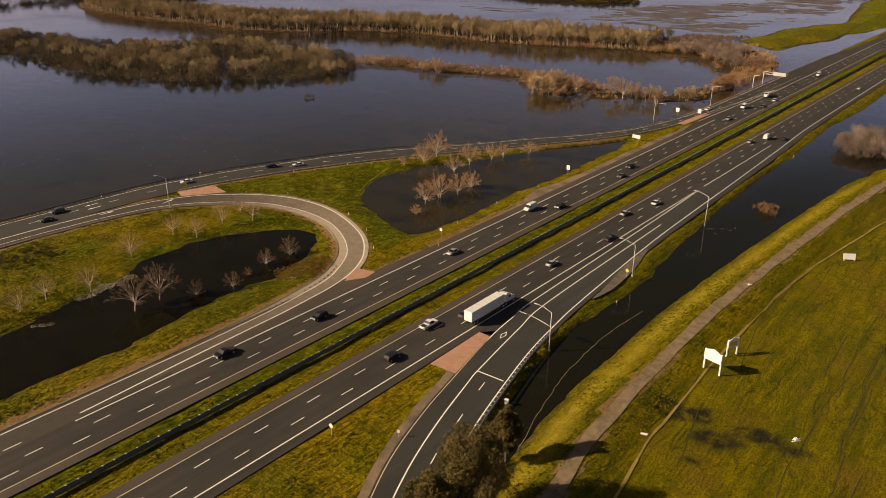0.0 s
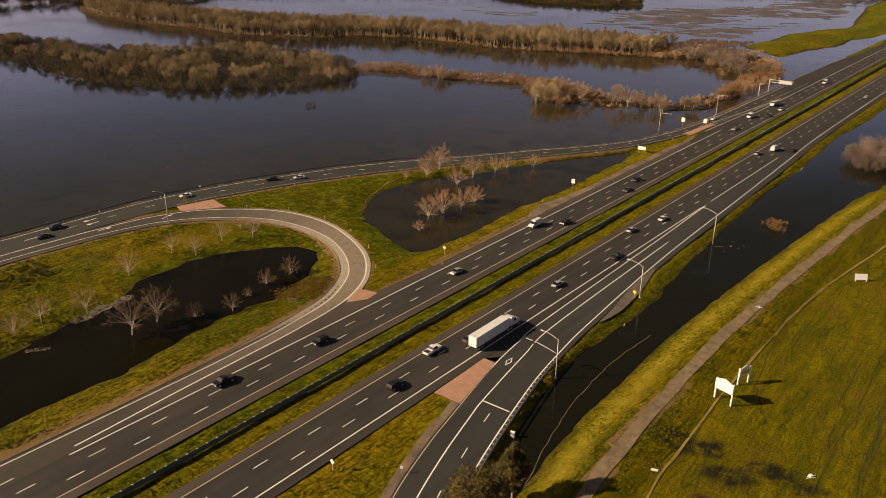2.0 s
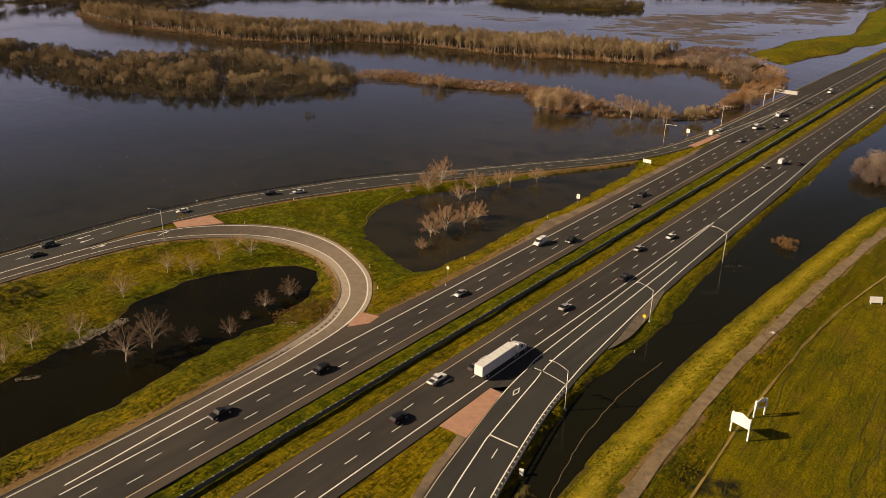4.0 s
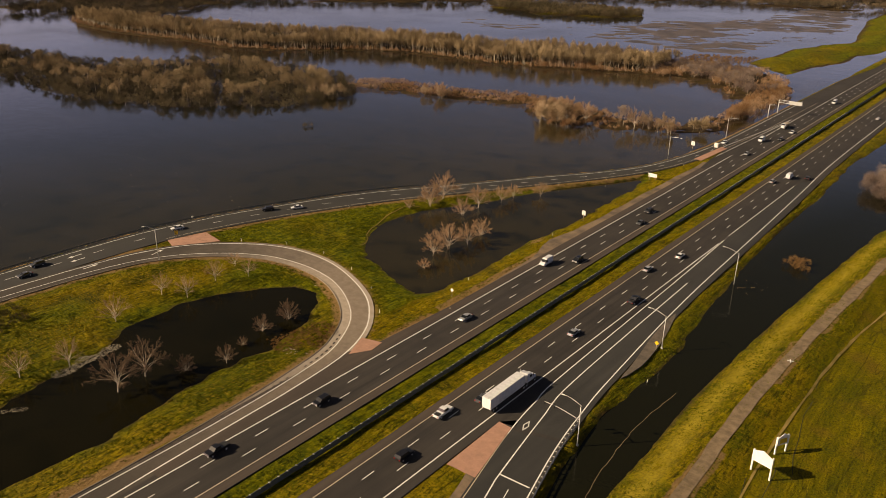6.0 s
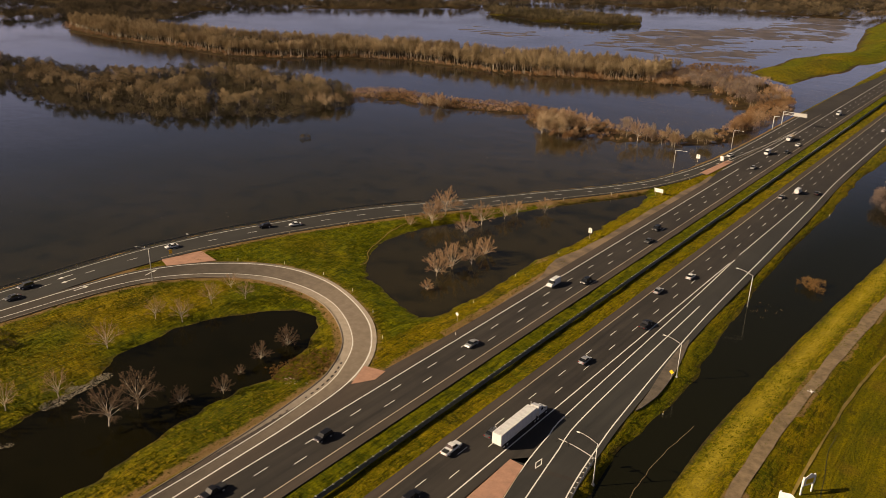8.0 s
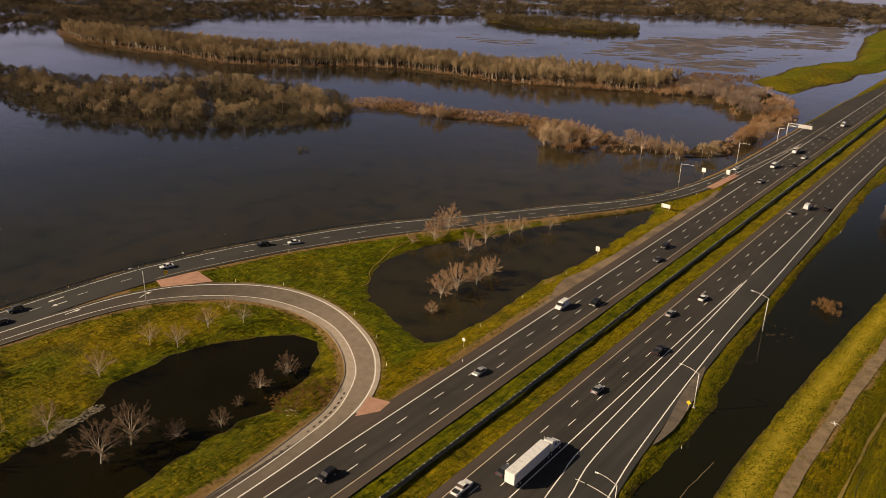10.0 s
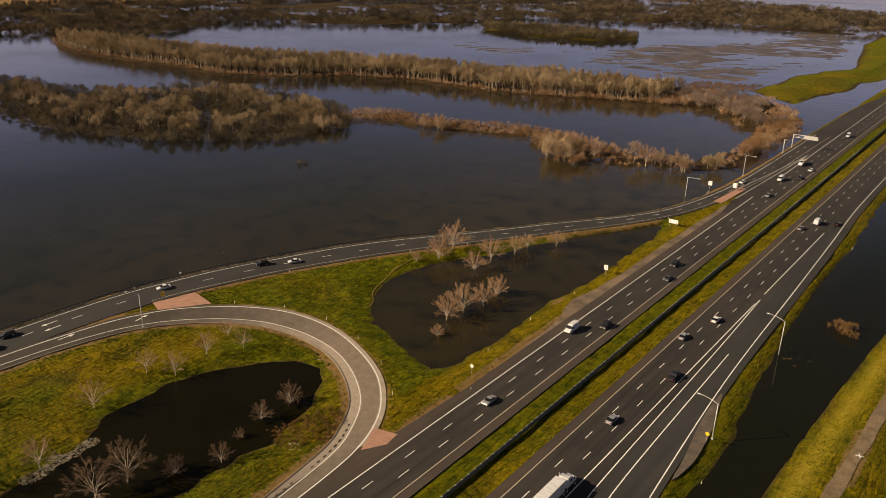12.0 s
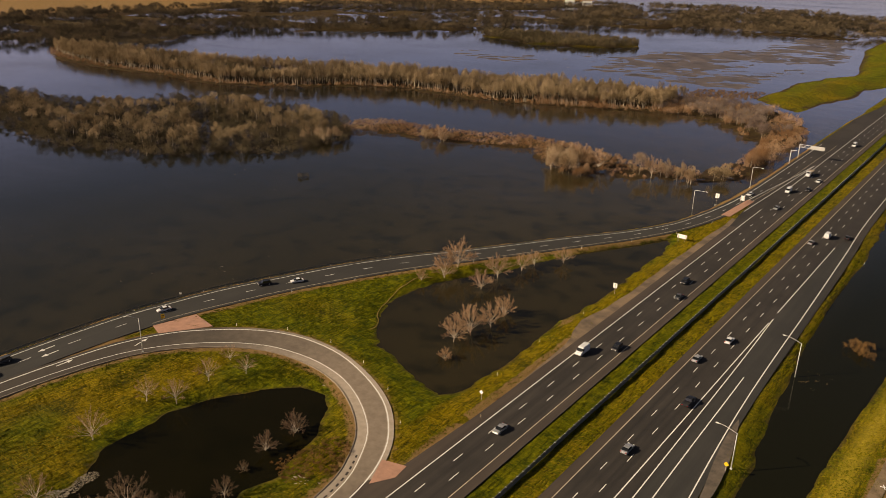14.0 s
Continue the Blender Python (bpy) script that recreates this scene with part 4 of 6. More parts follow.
def post_sign(x, y, turn, height, w, h, face, label, diamond=False, posts=1, name="road_sign", bars=0):
    z = ground_at(x, y)
    s = empty(name, pose(x, y, z, 0, 0, turn), label, "road sign", "roadside signs")
    for k in range(posts):
        px = 0 if posts == 1 else (-0.36 + 0.72 * k) * w
        bm = bmesh.new()
        box(bm, px - 0.06, px + 0.06, -0.05, 0.05, -0.4, height - 0.2, 0.01)
        part("post", bm, M_TIMBER, s)
    bm = bmesh.new()
    box(bm, -w / 2, w / 2, -0.10, -0.06, height - h, height, 0.008)
    panel = part("panel", bm, face, s)
    if diamond:
        panel.matrix_basis = pose(0, 0, height - h / 2, 0, 45, 0) @ pose(0, 0, -(height - h / 2))
    for k in range(bars):
        bm = bmesh.new()
        zz = height - h * (k + 1) / (bars + 1)
        box(bm, -w * 0.36, w * (0.36 - 0.1 * (k % 2)), -0.115, -0.102, zz - h * 0.07, zz + h * 0.07)
        part("lettering_bar", bm, M_BLACK, panel)
    return s


M_TIMBER = plain_material("pale_timber", (0.42, 0.36, 0.28), (0.30, 0.25, 0.19), 2.0, 0.85)
post_sign(-35.9, 137.2, 0, 2.9, 0.95, 0.95, M_WHITE, "white square road sign on a timber post", True)
post_sign(-40.2, 226.6, 180, 4.2, 1.5, 1.9, M_WHITE, "white rectangular exit sign on a post", bars=2)
post_sign(-41.9, 292.6, 180, 3.2, 4.0, 1.7, M_WHITE, "wide white road sign on two posts", posts=2, bars=1)
post_sign(-39.6, 363.0, 180, 3.6, 2.0, 2.4, M_WHITE, "white exit sign standing on the gore", posts=2, bars=2)
post_sign(-51.5, 362.0, 180, 4.6, 1.9, 2.2, M_WHITE, "white road sign standing in the flood", bars=2)
post_sign(16.4, 37.3, 0, 2.9, 0.95, 0.95, M_WHITE, "white diamond road sign on a timber post", True)
post_sign(27.2, 147.8, 0, 2.9, 0.95, 0.95, M_SIGNYEL, "yellow diamond warning sign beside the lamp", True)
post_sign(-142.6, 110.6, 60, 2.7, 1.1, 1.5, M_SIGNYEL, "yellow warning sign standing on the gore", bars=2)
post_sign(27.6, 45.6, 30, 2.0, 0.6, 0.7, M_WHITE, "small white sign plate on a thin post")
post_sign(-158.9, 128.5, 40, 2.2, 0.8, 1.3, M_WHITE, "white sign plate behind the guardrail")


def field_board(x, y, turn, w, h, top, label, yellow=False):
    """A painted board on two white posts, lit from the front."""
    z = ground_at(x, y)
    s = empty("billboard", pose(x, y, z, 0, 0, turn), label, "billboard", "boards in the field")
    for px in (-w / 2 + 0.15, w / 2 - 0.15):
        bm = bmesh.new()
        box(bm, px - 0.17, px + 0.17, -0.15, 0.15, -0.4, top, 0.03)
        part("post", bm, M_WHITE, s)
    bm = bmesh.new()
    vs = [bm.verts.new(p) for p in ((-w / 2, -0.2, top - h), (w / 2, -0.2, top - h), (w / 2, -0.2, top - 0.2), (0, -0.2, top + 0.7), (-w / 2, -0.2, top - 0.2))]
    r = bmesh.ops.extrude_face_region(bm, geom=[bm.faces.new(vs)])
    bmesh.ops.translate(bm, verts=[e for e in r["geom"] if isinstance(e, bmesh.types.BMVert)], vec=(0, -0.12, 0))
    p = part("panel", bm, M_WHITE, s)
    if yellow:
        bm = bmesh.new()
        box(bm, -w * 0.3, w * 0.3, -0.34, -0.325, top - h * 0.8, top - h * 0.25)
        part("poster", bm, M_SIGNYEL, p, "faded yellow poster")
    return s


field_board(67.4, 112.6, -12, 4.6, 2.6, 5.6, "white timber billboard on two posts in a field")
field_board(68.2, 123.4, 62, 3.4, 2.2, 4.6, "white timber billboard with a yellow poster", True)


def gantry():
    g = empty("sign_gantry", pose(-43.3, 465, -0.2), "galvanised motorway gantry with a white sign board", "sign gantry")
    for y in (-9, 9):
        bm = bmesh.new()
        tube(bm, [(0, y, -1.5), (0, y, 8.2)], (0.24, 0.2), 8)
        part("column", bm, M_STEEL, g, smooth=True)
    bm = bmesh.new()
    tube(bm, [(0, -9, 8.0), (3, -9, 8.3)], (0.15, 0.1), 6)
    part("short_arm", bm, M_STEEL, g)
    bm = bmesh.new()
    for z in (6.6, 8.2):
        tube(bm, [(0, 9, z), (14, 9, z)], (0.12, 0.12), 6)
    for k in range(7):
        tube(bm, [(2 * k, 9, 6.6 if k % 2 else 8.2), (2 * k + 2, 9, 8.2 if k % 2 else 6.6)], (0.07, 0.07), 5)
    part("truss", bm, M_STEEL, g)
    bm = bmesh.new()
    box(bm, 6.0, 13.8, 8.6, 8.75, 6.3, 8.5, 0.03)
    part("sign_board", bm, M_GALV, g, "pale sign board")


gantry()


def delineator(x, y, label="slim white marker post beside the road"):
    z = ground_at(x, y)
    d = empty("marker_post", pose(x, y, z), label, "marker post", "marker posts")
    bm = bmesh.new()
    box(bm, -0.06, 0.06, -0.03, 0.03, -0.2, 1.05, 0.015)
    part("post", bm, M_WHITE, d)
    bm = bmesh.new()
    box(bm, -0.055, 0.055, -0.045, -0.032, 0.75, 0.95, 0.004)
    part("reflector", bm, M_SIGNYEL, d, "amber reflector")
    return d


first_mark = delineator(-40.6, 152)
marks = [(-42, 178), (-41, 205), (24, 318), (31.8, 133), (-31, 130)]
o = offset(LOOP_OUT, 3.0)
marks += [tuple(p) for p in o[(o[:, 1] > 112)][::4][:14]]
o = offset(FRONT_LOW, 2.6)
marks += [tuple(p) for p in o[(o[:, 1] > 150) & (o[:, 1] < 330)][::6]]
o = offset(FRONT_TOP, -4.2)
marks += [tuple(p) for p in o[(o[:, 1] > 60) & (o[:, 1] < 260)][::6]]
for x, y in marks:
    copy_thing(first_mark, pose(x, y, max(-1.9, ground_at(x, y))))


# ---- trees ----
def tone_of(me, values):
    a = me.attributes.new("tone", "FLOAT", "POINT")
    a.data.foreach_set("value", np.asarray(values, np.float32))


def branchy(seed, height, spread, trunk=0.22, droop=0.0, clear=0.16, stems=1, twigs=46):
    """Trunk and limbs of a tree as one mesh, its finer branches and twigs as points and faces."""
    rnd = random.Random(seed)
    wood, fine, tv, tf = bmesh.new(), bmesh.new(), [], []

    def jit(k):
        return Vector((rnd.uniform(-k, k), rnd.uniform(-k, k), rnd.uniform(-k, k)))

    def twig(p, d, ln, w):
        side = d.cross(jit(1.0)).normalized() * w
        k = len(tv)
        midp = p + d * ln * 0.55 + Vector((0, 0, -droop * ln * 0.2))
        tip = p + d * ln + Vector((0, 0, -droop * ln * 0.8))
        tv.extend([p - side, p + side, midp + side * 0.6, midp - side * 0.6, tip])
        tf.extend([(k, k + 1, k + 2, k + 3), (k + 3, k + 2, k + 4)])

    def limb(p, d, ln, r, bm, sides, bend, n=4):
        pts, rad = [p.copy()], [r]
        e = d.copy()
        for s in range(n):
            e = (e + jit(bend) + Vector((0, 0, 0.10))).normalized()
            pts.append(pts[-1] + e * ln / n)
            rad.append(r * (1 - 0.8 * (s + 1) / n))
        tube(bm, pts, rad, sides, False)
        return pts, e

    crown_r = height * spread
    for st in range(stems):
        ang = 6.283 * (st + rnd.random() * 0.5) / stems
        lean = Vector((math.cos(ang), math.sin(ang), 0)) * (0.30 if stems > 1 else 0.05)
        fork = height * (clear + 0.10)
        bole, e = limb(Vector((0, 0, -0.4)), (Vector((0, 0, 1)) + lean).normalized(), fork + 0.4, trunk / stems**0.5, wood, 7, 0.05, 4)
        count = max(5, int(15 / stems**0.6))
        for c in range(count):
            # each limb climbs from the fork to a place on the round outside of the crown
            a = ang + 6.283 * c / count * 1.618 * 2.0 + rnd.uniform(-0.3, 0.3)
            tilt = math.acos(1 - 0.98 * (c + 0.4) / count) * 1.08
            goal = Vector((math.cos(a) * math.sin(tilt) * crown_r, math.sin(a) * math.sin(tilt) * crown_r, fork + 0.10 * height + (height * 0.74 - fork) * max(0.10, math.cos(tilt)))) + lean * height * 0.25
            p = bole[3].lerp(bole[4], rnd.random()) if c % 3 else bole[2].lerp(bole[4], rnd.random())
            way = goal - p
            ln = way.length
            bow = (way.normalized() + Vector((0, 0, 0.30))).normalized()
            main = [p, p + bow * ln * 0.30, p + way * 0.55 + Vector((0, 0, 0.10 * ln)), p + way * 0.8 + Vector((0, 0, 0.06 * ln)), goal]
            main = [q + jit(0.05 * ln) * (0 < k < 4) for k, q in enumerate(main)]
            tube(wood, main, [trunk * 0.38 * f for f in (1.0, 0.74, 0.46, 0.28, 0.12)], 5, False)
            for g in range(9):
                u = 0.30 + 0.70 * (g + rnd.random()) / 9
                k = min(int(u * 4), 3)
                q = main[k].lerp(main[k + 1], u * 4 - k)
                out = (q - Vector((0, 0, fork))).normalized()
                dd = (out * 1.1 + jit(0.66) + Vector((0, 0, 0.05))).normalized()
                sub, e2 = limb(q, dd, crown_r * rnd.uniform(0.30, 0.52), trunk * 0.15, fine, 3, 0.12, 3)
                for _ in range(twigs):
                    w = rnd.choice(sub[1:]).lerp(sub[2], rnd.random() * 0.5)
                    twig(w, (e2 * 0.8 + out * 0.3 + jit(0.75)).normalized(), height * rnd.uniform(0.04, 0.10), 0.009 + 0.012 * rnd.random())
    base = len(tv)
    fine.verts.index_update()
    tv.extend([v.co.copy() for v in fine.verts])
    tf.extend([tuple(base + v.index for v in f.verts) for f in fine.faces])
    fine.free()
    return wood, tv, tf


def bare_tree(seed, height, spread, label, material, droop=0.0, clear=0.16, stems=1, twigs=46):
    t = empty("tree", Matrix.Identity(4), label, "tree", "bare trees")
    wood, tv, tf = branchy(seed, height, spread, 0.019 * height, droop, clear, stems, twigs)
    part("trunk", wood, M_BARK, t, "pale bare trunk and limbs", True)
    crown = link_mesh("crown", tv, tf, material, t)
    tone_of(crown.data, [0.25] * len(tv))
    return t


SYC = [bare_tree(s, 10.0, sp, "leafless pale-barked tree standing in flood water", M_TWIG, dr, cl, st) for s, sp, dr, cl, st in ((3, 0.45, 0.0, 0.16, 1), (11, 0.40, 0.0, 0.04, 3), (19, 0.46, 0.1, 0.12, 2), (27, 0.42, 1.0, 0.22, 1))[:3]]
GREY = [bare_tree(s, 10.0, sp, "leafless grey-brown tree standing in flood water", M_GREYTWIG, dr, cl, st) for s, sp, dr, cl, st in ((33, 0.40, 0.0, 0.14, 1), (41, 0.36, 0.0, 0.03, 4), (49, 0.42, 0.1, 0.10, 2), (57, 0.42, 1.0, 0.22, 1))]
PLACES_A = [(-59, 151, 4.6, 1), (-63.2, 161, 9.6, 0), (-63.2, 170, 10.8, 2), (-60, 177.2, 9.2, 0), (-62, 188, 8.0, 1), (-80, 200, 8.4, 2), (-81, 212, 10.2, 0), (-96, 199, 10.0, 1), (-97, 208.5, 11.8, 2), (-100.5, 191, 4.6, 1), (-78, 224, 7.6, 0), (-77, 232, 6.6, 2), (-69.2, 241.3, 7.4, 0)]
PLACES_B = [(-100.6, 62, 8.6, 1), (-105, 80, 7.4, 0), (-99, 85, 8.0, 2), (-101, 97, 7.6, 0), (-105.5, 108, 5.4, 1), (-96, 106, 6.4, 0), (-65.2, 96.3, 7.2, 1), (-65, 86.4, 6.2, 2), (-63, 78, 3.4, 1), (-58.4, 69, 6.0, 0), (-63.3, 60, 5.6, 1), (-68.8, 51.4, 12.0, 3), (-67.5, 43, 12.0, 3), (-88, 41.5, 8.6, 0), (-91, 30, 8.2, 2), (-89, 22, 7.6, 1)]
BANK = [bare_tree(s, 10.0, sp, "thin leafless tree with pale limbs on a grassy bank", M_TWIG, 0.0, cl, st, 13) for s, sp, cl, st in ((63, 0.40, 0.18, 1), (71, 0.44, 0.08, 2))]
used = set()
for i, (x, y, h, k) in enumerate(PLACES_A + PLACES_B):
    z = max(ground_at(x, y), -2.2)
    m = pose(x, y, z, 0, 0, (i * 77) % 360)
    stock = SYC if i < len(PLACES_A) else GREY if x > -86 else BANK
    t = stock[k % len(stock)]
    if t.name in used:
        t = copy_thing(t, m)
    else:
        used.add(t.name)
        t.matrix_basis = m
    t.scale = (h / 10.0,) * 3
    if stock is SYC and z > -1.3:
        t["label"] = "leafless pale-barked tree on a grassy bank"


def tuft_cloud(name, label, category, centres, heights, widths, material, blades, seed, trunks=None, erect=0.9, low=0.10, thick=1.0):
    """Many plants as domes of thin twig blades, for thickets that nobody could count."""
    r = np.random.RandomState(seed)
    n = len(centres)
    blades = int(blades * 1.7)
    m = n * blades
    own = np.repeat(np.arange(n), blades)
    h, w = heights[own], widths[own]
    limbs = 11
    ld = r.randn(n, limbs, 3)
    ld[..., 2] = np.abs(ld[..., 2]) * 1.1 - 0.25
    ld /= np.linalg.norm(ld, axis=2)[..., None]
    reach = 0.45 + 0.40 * r.rand(n, limbs)
    pick = r.randint(0, limbs, m)
    soft = r.randn(m, 3)
    q = ld[own, pick] * reach[own, pick][:, None] + soft / np.linalg.norm(soft, axis=1)[:, None] * (0.36 * r.rand(m) ** 0.45)[:, None]
    z = low + (1 - low) * (0.34 + 0.64 * q[:, 2])
    p = np.c_[centres[own, 0] + q[:, 0] * w, centres[own, 1] + q[:, 1] * w, centres[own, 2] + np.clip(z, 0.02, 1.05) * h]
    e = q * [0.8, 0.8, 0.5] + [0, 0, 0.55 * erect] + r.randn(m, 3) * 0.55
    e /= np.linalg.norm(e, axis=1)[:, None]
    ln = (0.32 + 0.070 * h) * (0.5 + 0.9 * r.rand(m))
    s = np.cross(e, r.randn(m, 3))
    s = s / np.linalg.norm(s, axis=1)[:, None] * (0.026 + 0.0055 * h)[:, None] * (0.6 + 0.8 * r.rand(m))[:, None] * thick
    ln = ln * thick**0.4
    v = np.stack([p - s, p + s, p + e * ln[:, None]], 1).reshape(-1, 3)
    f = np.arange(3 * m).reshape(-1, 3)
    ob = soup(name, v, f, material)
    me = ob.data
    tone = np.clip(r.rand(n) * 0.75 + 0.6 * (wob(centres[:, 0], centres[:, 1], 22) - 0.35), 0, 1)
    tone_of(me, np.repeat(tone[own], 3))
    tagged(ob, label, category, kind="stuff")
    if trunks:
        pale, share = trunks
        pick = np.where(r.rand(n) < share)[0]
        wide = 1.5 if low > 0.2 else 1.0
        c, hh = centres[pick], heights[pick]
        k = len(pick)
        lean = r.randn(k, 2) * 0.06
        tw = (0.05 + 0.008 * hh) * wide
        turn = r.rand(k) * np.pi
        dx = np.c_[np.cos(turn), np.sin(turn), 0 * turn] * tw[:, None]
        top = c + np.c_[lean * hh[:, None], hh * 0.8]
        dy = np.c_[-np.sin(turn), np.cos(turn), 0 * turn] * tw[:, None]
        v = np.stack([c - dx, c + dx, c + dy, top], 1).reshape(-1, 3)
        i = np.arange(k)[:, None] * 4
        f = np.concatenate([i + [0, 1, 3], i + [1, 2, 3], i + [2, 0, 3]])
        tagged(soup("stems", v, f, pale), "slender pale stems in a flooded thicket", "stems", kind="stuff")
    return ob


def scatter(poly, step, seed, inset=0.0, keep=None):
    p = np.array(poly, float)
    r = np.random.RandomState(seed)
    xs, ys = np.arange(p[:, 0].min(), p[:, 0].max(), step), np.arange(p[:, 1].min(), p[:, 1].max(), step)
    X, Y = np.meshgrid(xs, ys)
    X, Y = (X + (r.rand(*X.shape) - 0.5) * step * 1.5).ravel(), (Y + (r.rand(*Y.shape) - 0.5) * step * 1.5).ravel()
    ok = inside(poly, X, Y) > inset
    if keep is not None:
        ok &= keep(X, Y)
    X, Y = X[ok], Y[ok]
    return np.c_[X, Y, np.maximum(lookup(GZ, X, Y), WATER - 0.3)]


def thicket(name, label, poly, step, lo, hi, wide, material, blades, seed, trunks=None, keep=None, lump=25, inset=0.0, low=0.10, thick=1.0, tall=0.9):
    c = scatter(poly, step, seed, inset, keep)
    r = np.random.RandomState(seed + 1)
    h = lo + (hi - lo) * np.clip(0.65 * wob(c[:, 0], c[:, 1], lump) + 0.5 * r.rand(len(c)) - 0.05, 0, 1)
    return tuft_cloud(name, label, "thicket", c, h, h * wide * (0.8 + 0.4 * r.rand(len(c))), material, blades, seed + 2, trunks, low=low, erect=tall, thick=thick)


M_LEAF = twig_material("eucalyptus_leaves", (0.092, 0.076, 0.026), (0.145, 0.098, 0.036), (0.060, 0.058, 0.019))
M_REED = twig_material("brown_reeds", (0.17, 0.088, 0.030), (0.090, 0.050, 0.019), (0.24, 0.140, 0.055))
M_STEM = plain_material("pale_stems", (0.44, 0.38, 0.29), (0.30, 0.26, 0.20), 0.3, 0.9)
in_view = lambda X, Y: X > -640
back = lambda X, Y: (inside(ISLAND, X, Y) > 26) & (wob(X, Y, 30) > 0.42)
thicket("willow_thicket", "leafless grey-brown willow thicket on a flooded island", ISLAND, 6.2, 2.6, 8.0, 0.50, M_WILLOW, 260, 5, (M_STEM, 0.2), in_view, inset=-2.5)
thicket("willow_undergrowth", "low dark brush under the flooded willows", ISLAND, 3.6, 1.2, 3.2, 0.75, M_FARWOOD, 70, 9, None, in_view, inset=-1.5, thick=1.5)
thicket("willow_trees", "taller pale leafless willows on a flooded island", ISLAND, 10.0, 7.5, 11.5, 0.40, M_POPLAR, 380, 8, (M_STEM, 1.0), lambda X, Y: in_view(X, Y) & (inside(ISLAND, X, Y) > 14) & (wob(X, Y, 26) > 0.52), low=0.3)
thicket("poplar_belt", "belt of leafless tan poplars along the flood", BAND, 4.6, 9.0, 16.5, 0.20, M_POPLAR, 260, 15, (M_STEM, 1.0), lambda X, Y: (X > -830) & (X < -165) & (inside(BAND, X, Y) > 7) & (inside(BAND, X, Y) < 34) & (wob(X, Y, 20) > 0.12), 14, low=0.30, thick=0.85, tall=1.5)
thicket("poplar_stand", "shorter leafless trees inside the poplar belt", BAND, 6.5, 6.0, 12.0, 0.36, M_WILLOW, 200, 19, (M_STEM, 0.5), lambda X, Y: (X > -830) & (X < -165) & (inside(BAND, X, Y) > 14))
thicket("russet_brush", "russet brush at the foot of the poplar belt", BAND, 3.4, 1.8, 5.0, 0.55, M_RUSSET, 100, 25, None, lambda X, Y: (inside(BAND, X, Y) < 10) & (X < -150))
thicket("russet_scrub", "dense russet leafless scrub beside the flood", BAND, 5.0, 3.0, 7.5, 0.50, M_RUSSET, 240, 35, (M_STEM, 0.4), lambda X, Y: (X > -300) & (wob(X, Y, 17) > np.where(X > -165, 0.33, 0.52)), 16)
EDGE = [(-63, 448), (-72, 498), (-75, 535), (-64, 560), (-54, 540), (-53, 515), (-54, 488), (-55, 455)]
thicket("russet_edge", "russet brush between the tree belt and the exit road", EDGE, 3.8, 2.5, 6.5, 0.55, M_RUSSET, 220, 36, (M_STEM, 0.3), None, 12)
thicket("grey_scrub", "lilac-grey leafless scrub at the end of the tree belt", BAND, 5.4, 5.0, 9.5, 0.42, M_LILAC, 300, 37, (M_STEM, 1.0), lambda X, Y: (X > -172) & (inside(BAND, X, Y) > 9) & (wob(X, Y, 24) > 0.36), 12, low=0.2)
thicket("marsh_reeds", "dead brown reeds on the mud behind the tree belt", MARSH, 3.0, 0.6, 1.8, 0.9, M_REED, 60, 39, None, thick=1.6)
thicket("flat_brush", "low dark brush on a far flooded bar", ISLE_FLAT, 8.0, 3.0, 9.0, 0.6, M_FARWOOD, 110, 67, (M_STEM, 0.2), lambda X, Y: wob(X, Y, 30) > 0.3, thick=2.2)
thicket("spit_reeds", "low russet reeds on a narrow flooded spit", SPIT, 3.2, 1.8, 4.2, 0.6, M_RUSSET, 130, 45, None, lambda X, Y: X < -160, inset=-1.0)
thicket("spit_brush", "russet leafless brush on a narrow flooded spit", SPIT, 4.0, 1.5, 4.5, 0.55, M_RUSSET, 200, 47, (M_STEM, 0.2), lambda X, Y: (X > -165) & (wob(X + 9, Y, 13) > 0.40), 14, inset=-1.0)


def clump(name, label, x, y, rx, ry, lo, hi, wide, material, step=4.5, seed=1, blades=420):
    ring = [(x + rx * math.cos(a), y + ry * math.sin(a)) for a in np.linspace(0, 6.1, 12)]
    thicket(name, label, ring, step, lo, hi, wide, material, blades, seed, (M_STEM, 1.0), None, 9)


pale_trees = "clump of pale leafless trees in the flood"
clump("spit_clump", pale_trees, -140, 366, 15, 11, 8.0, 15.5, 0.42, M_TAN, 6.0, 111, 620)
clump("spit_clump", "russet bushes at the water's edge", -128, 358, 9, 4, 4.5, 7.5, 0.55, M_RUSSET, 4.5, 113)
clump("spit_clump", pale_trees, -103, 378, 5, 5, 10.0, 13.5, 0.50, M_TAN, 6.0, 115, 620)
clump("spit_clump", "stand of slim pale stems in the flood", -81, 384, 11, 5, 7.5, 12.0, 0.22, M_TAN, 3.4, 117, 150)
clump("spit_clump", "grey-brown leafless trees beside the exit road", -61, 402, 7, 9, 6.5, 11.0, 0.45, M_POPLAR, 5.0, 119)
clump("spit_clump", "russet leafless trees beside the exit road", -60, 450, 7, 18, 6.0, 11.0, 0.45, M_RUSSET, 5.0, 121)
clump("island_clump", "pale leafless trees at the tip of a flooded island", -286, 322, 12, 10, 6.0, 10.0, 0.45, M_TAN, 6.0, 131)
clump("spit_clump", "pale leafless shrubs on the narrow spit", -233, 372, 11, 6, 5.0, 8.0, 0.50, M_TAN, 5.5, 123)
thicket("isle_brush", "low leafless thicket on a small far island", ISLE_FAR, 6.0, 6.0, 10.0, 0.40, M_WILLOW, 110, 65, None, thick=2.5)
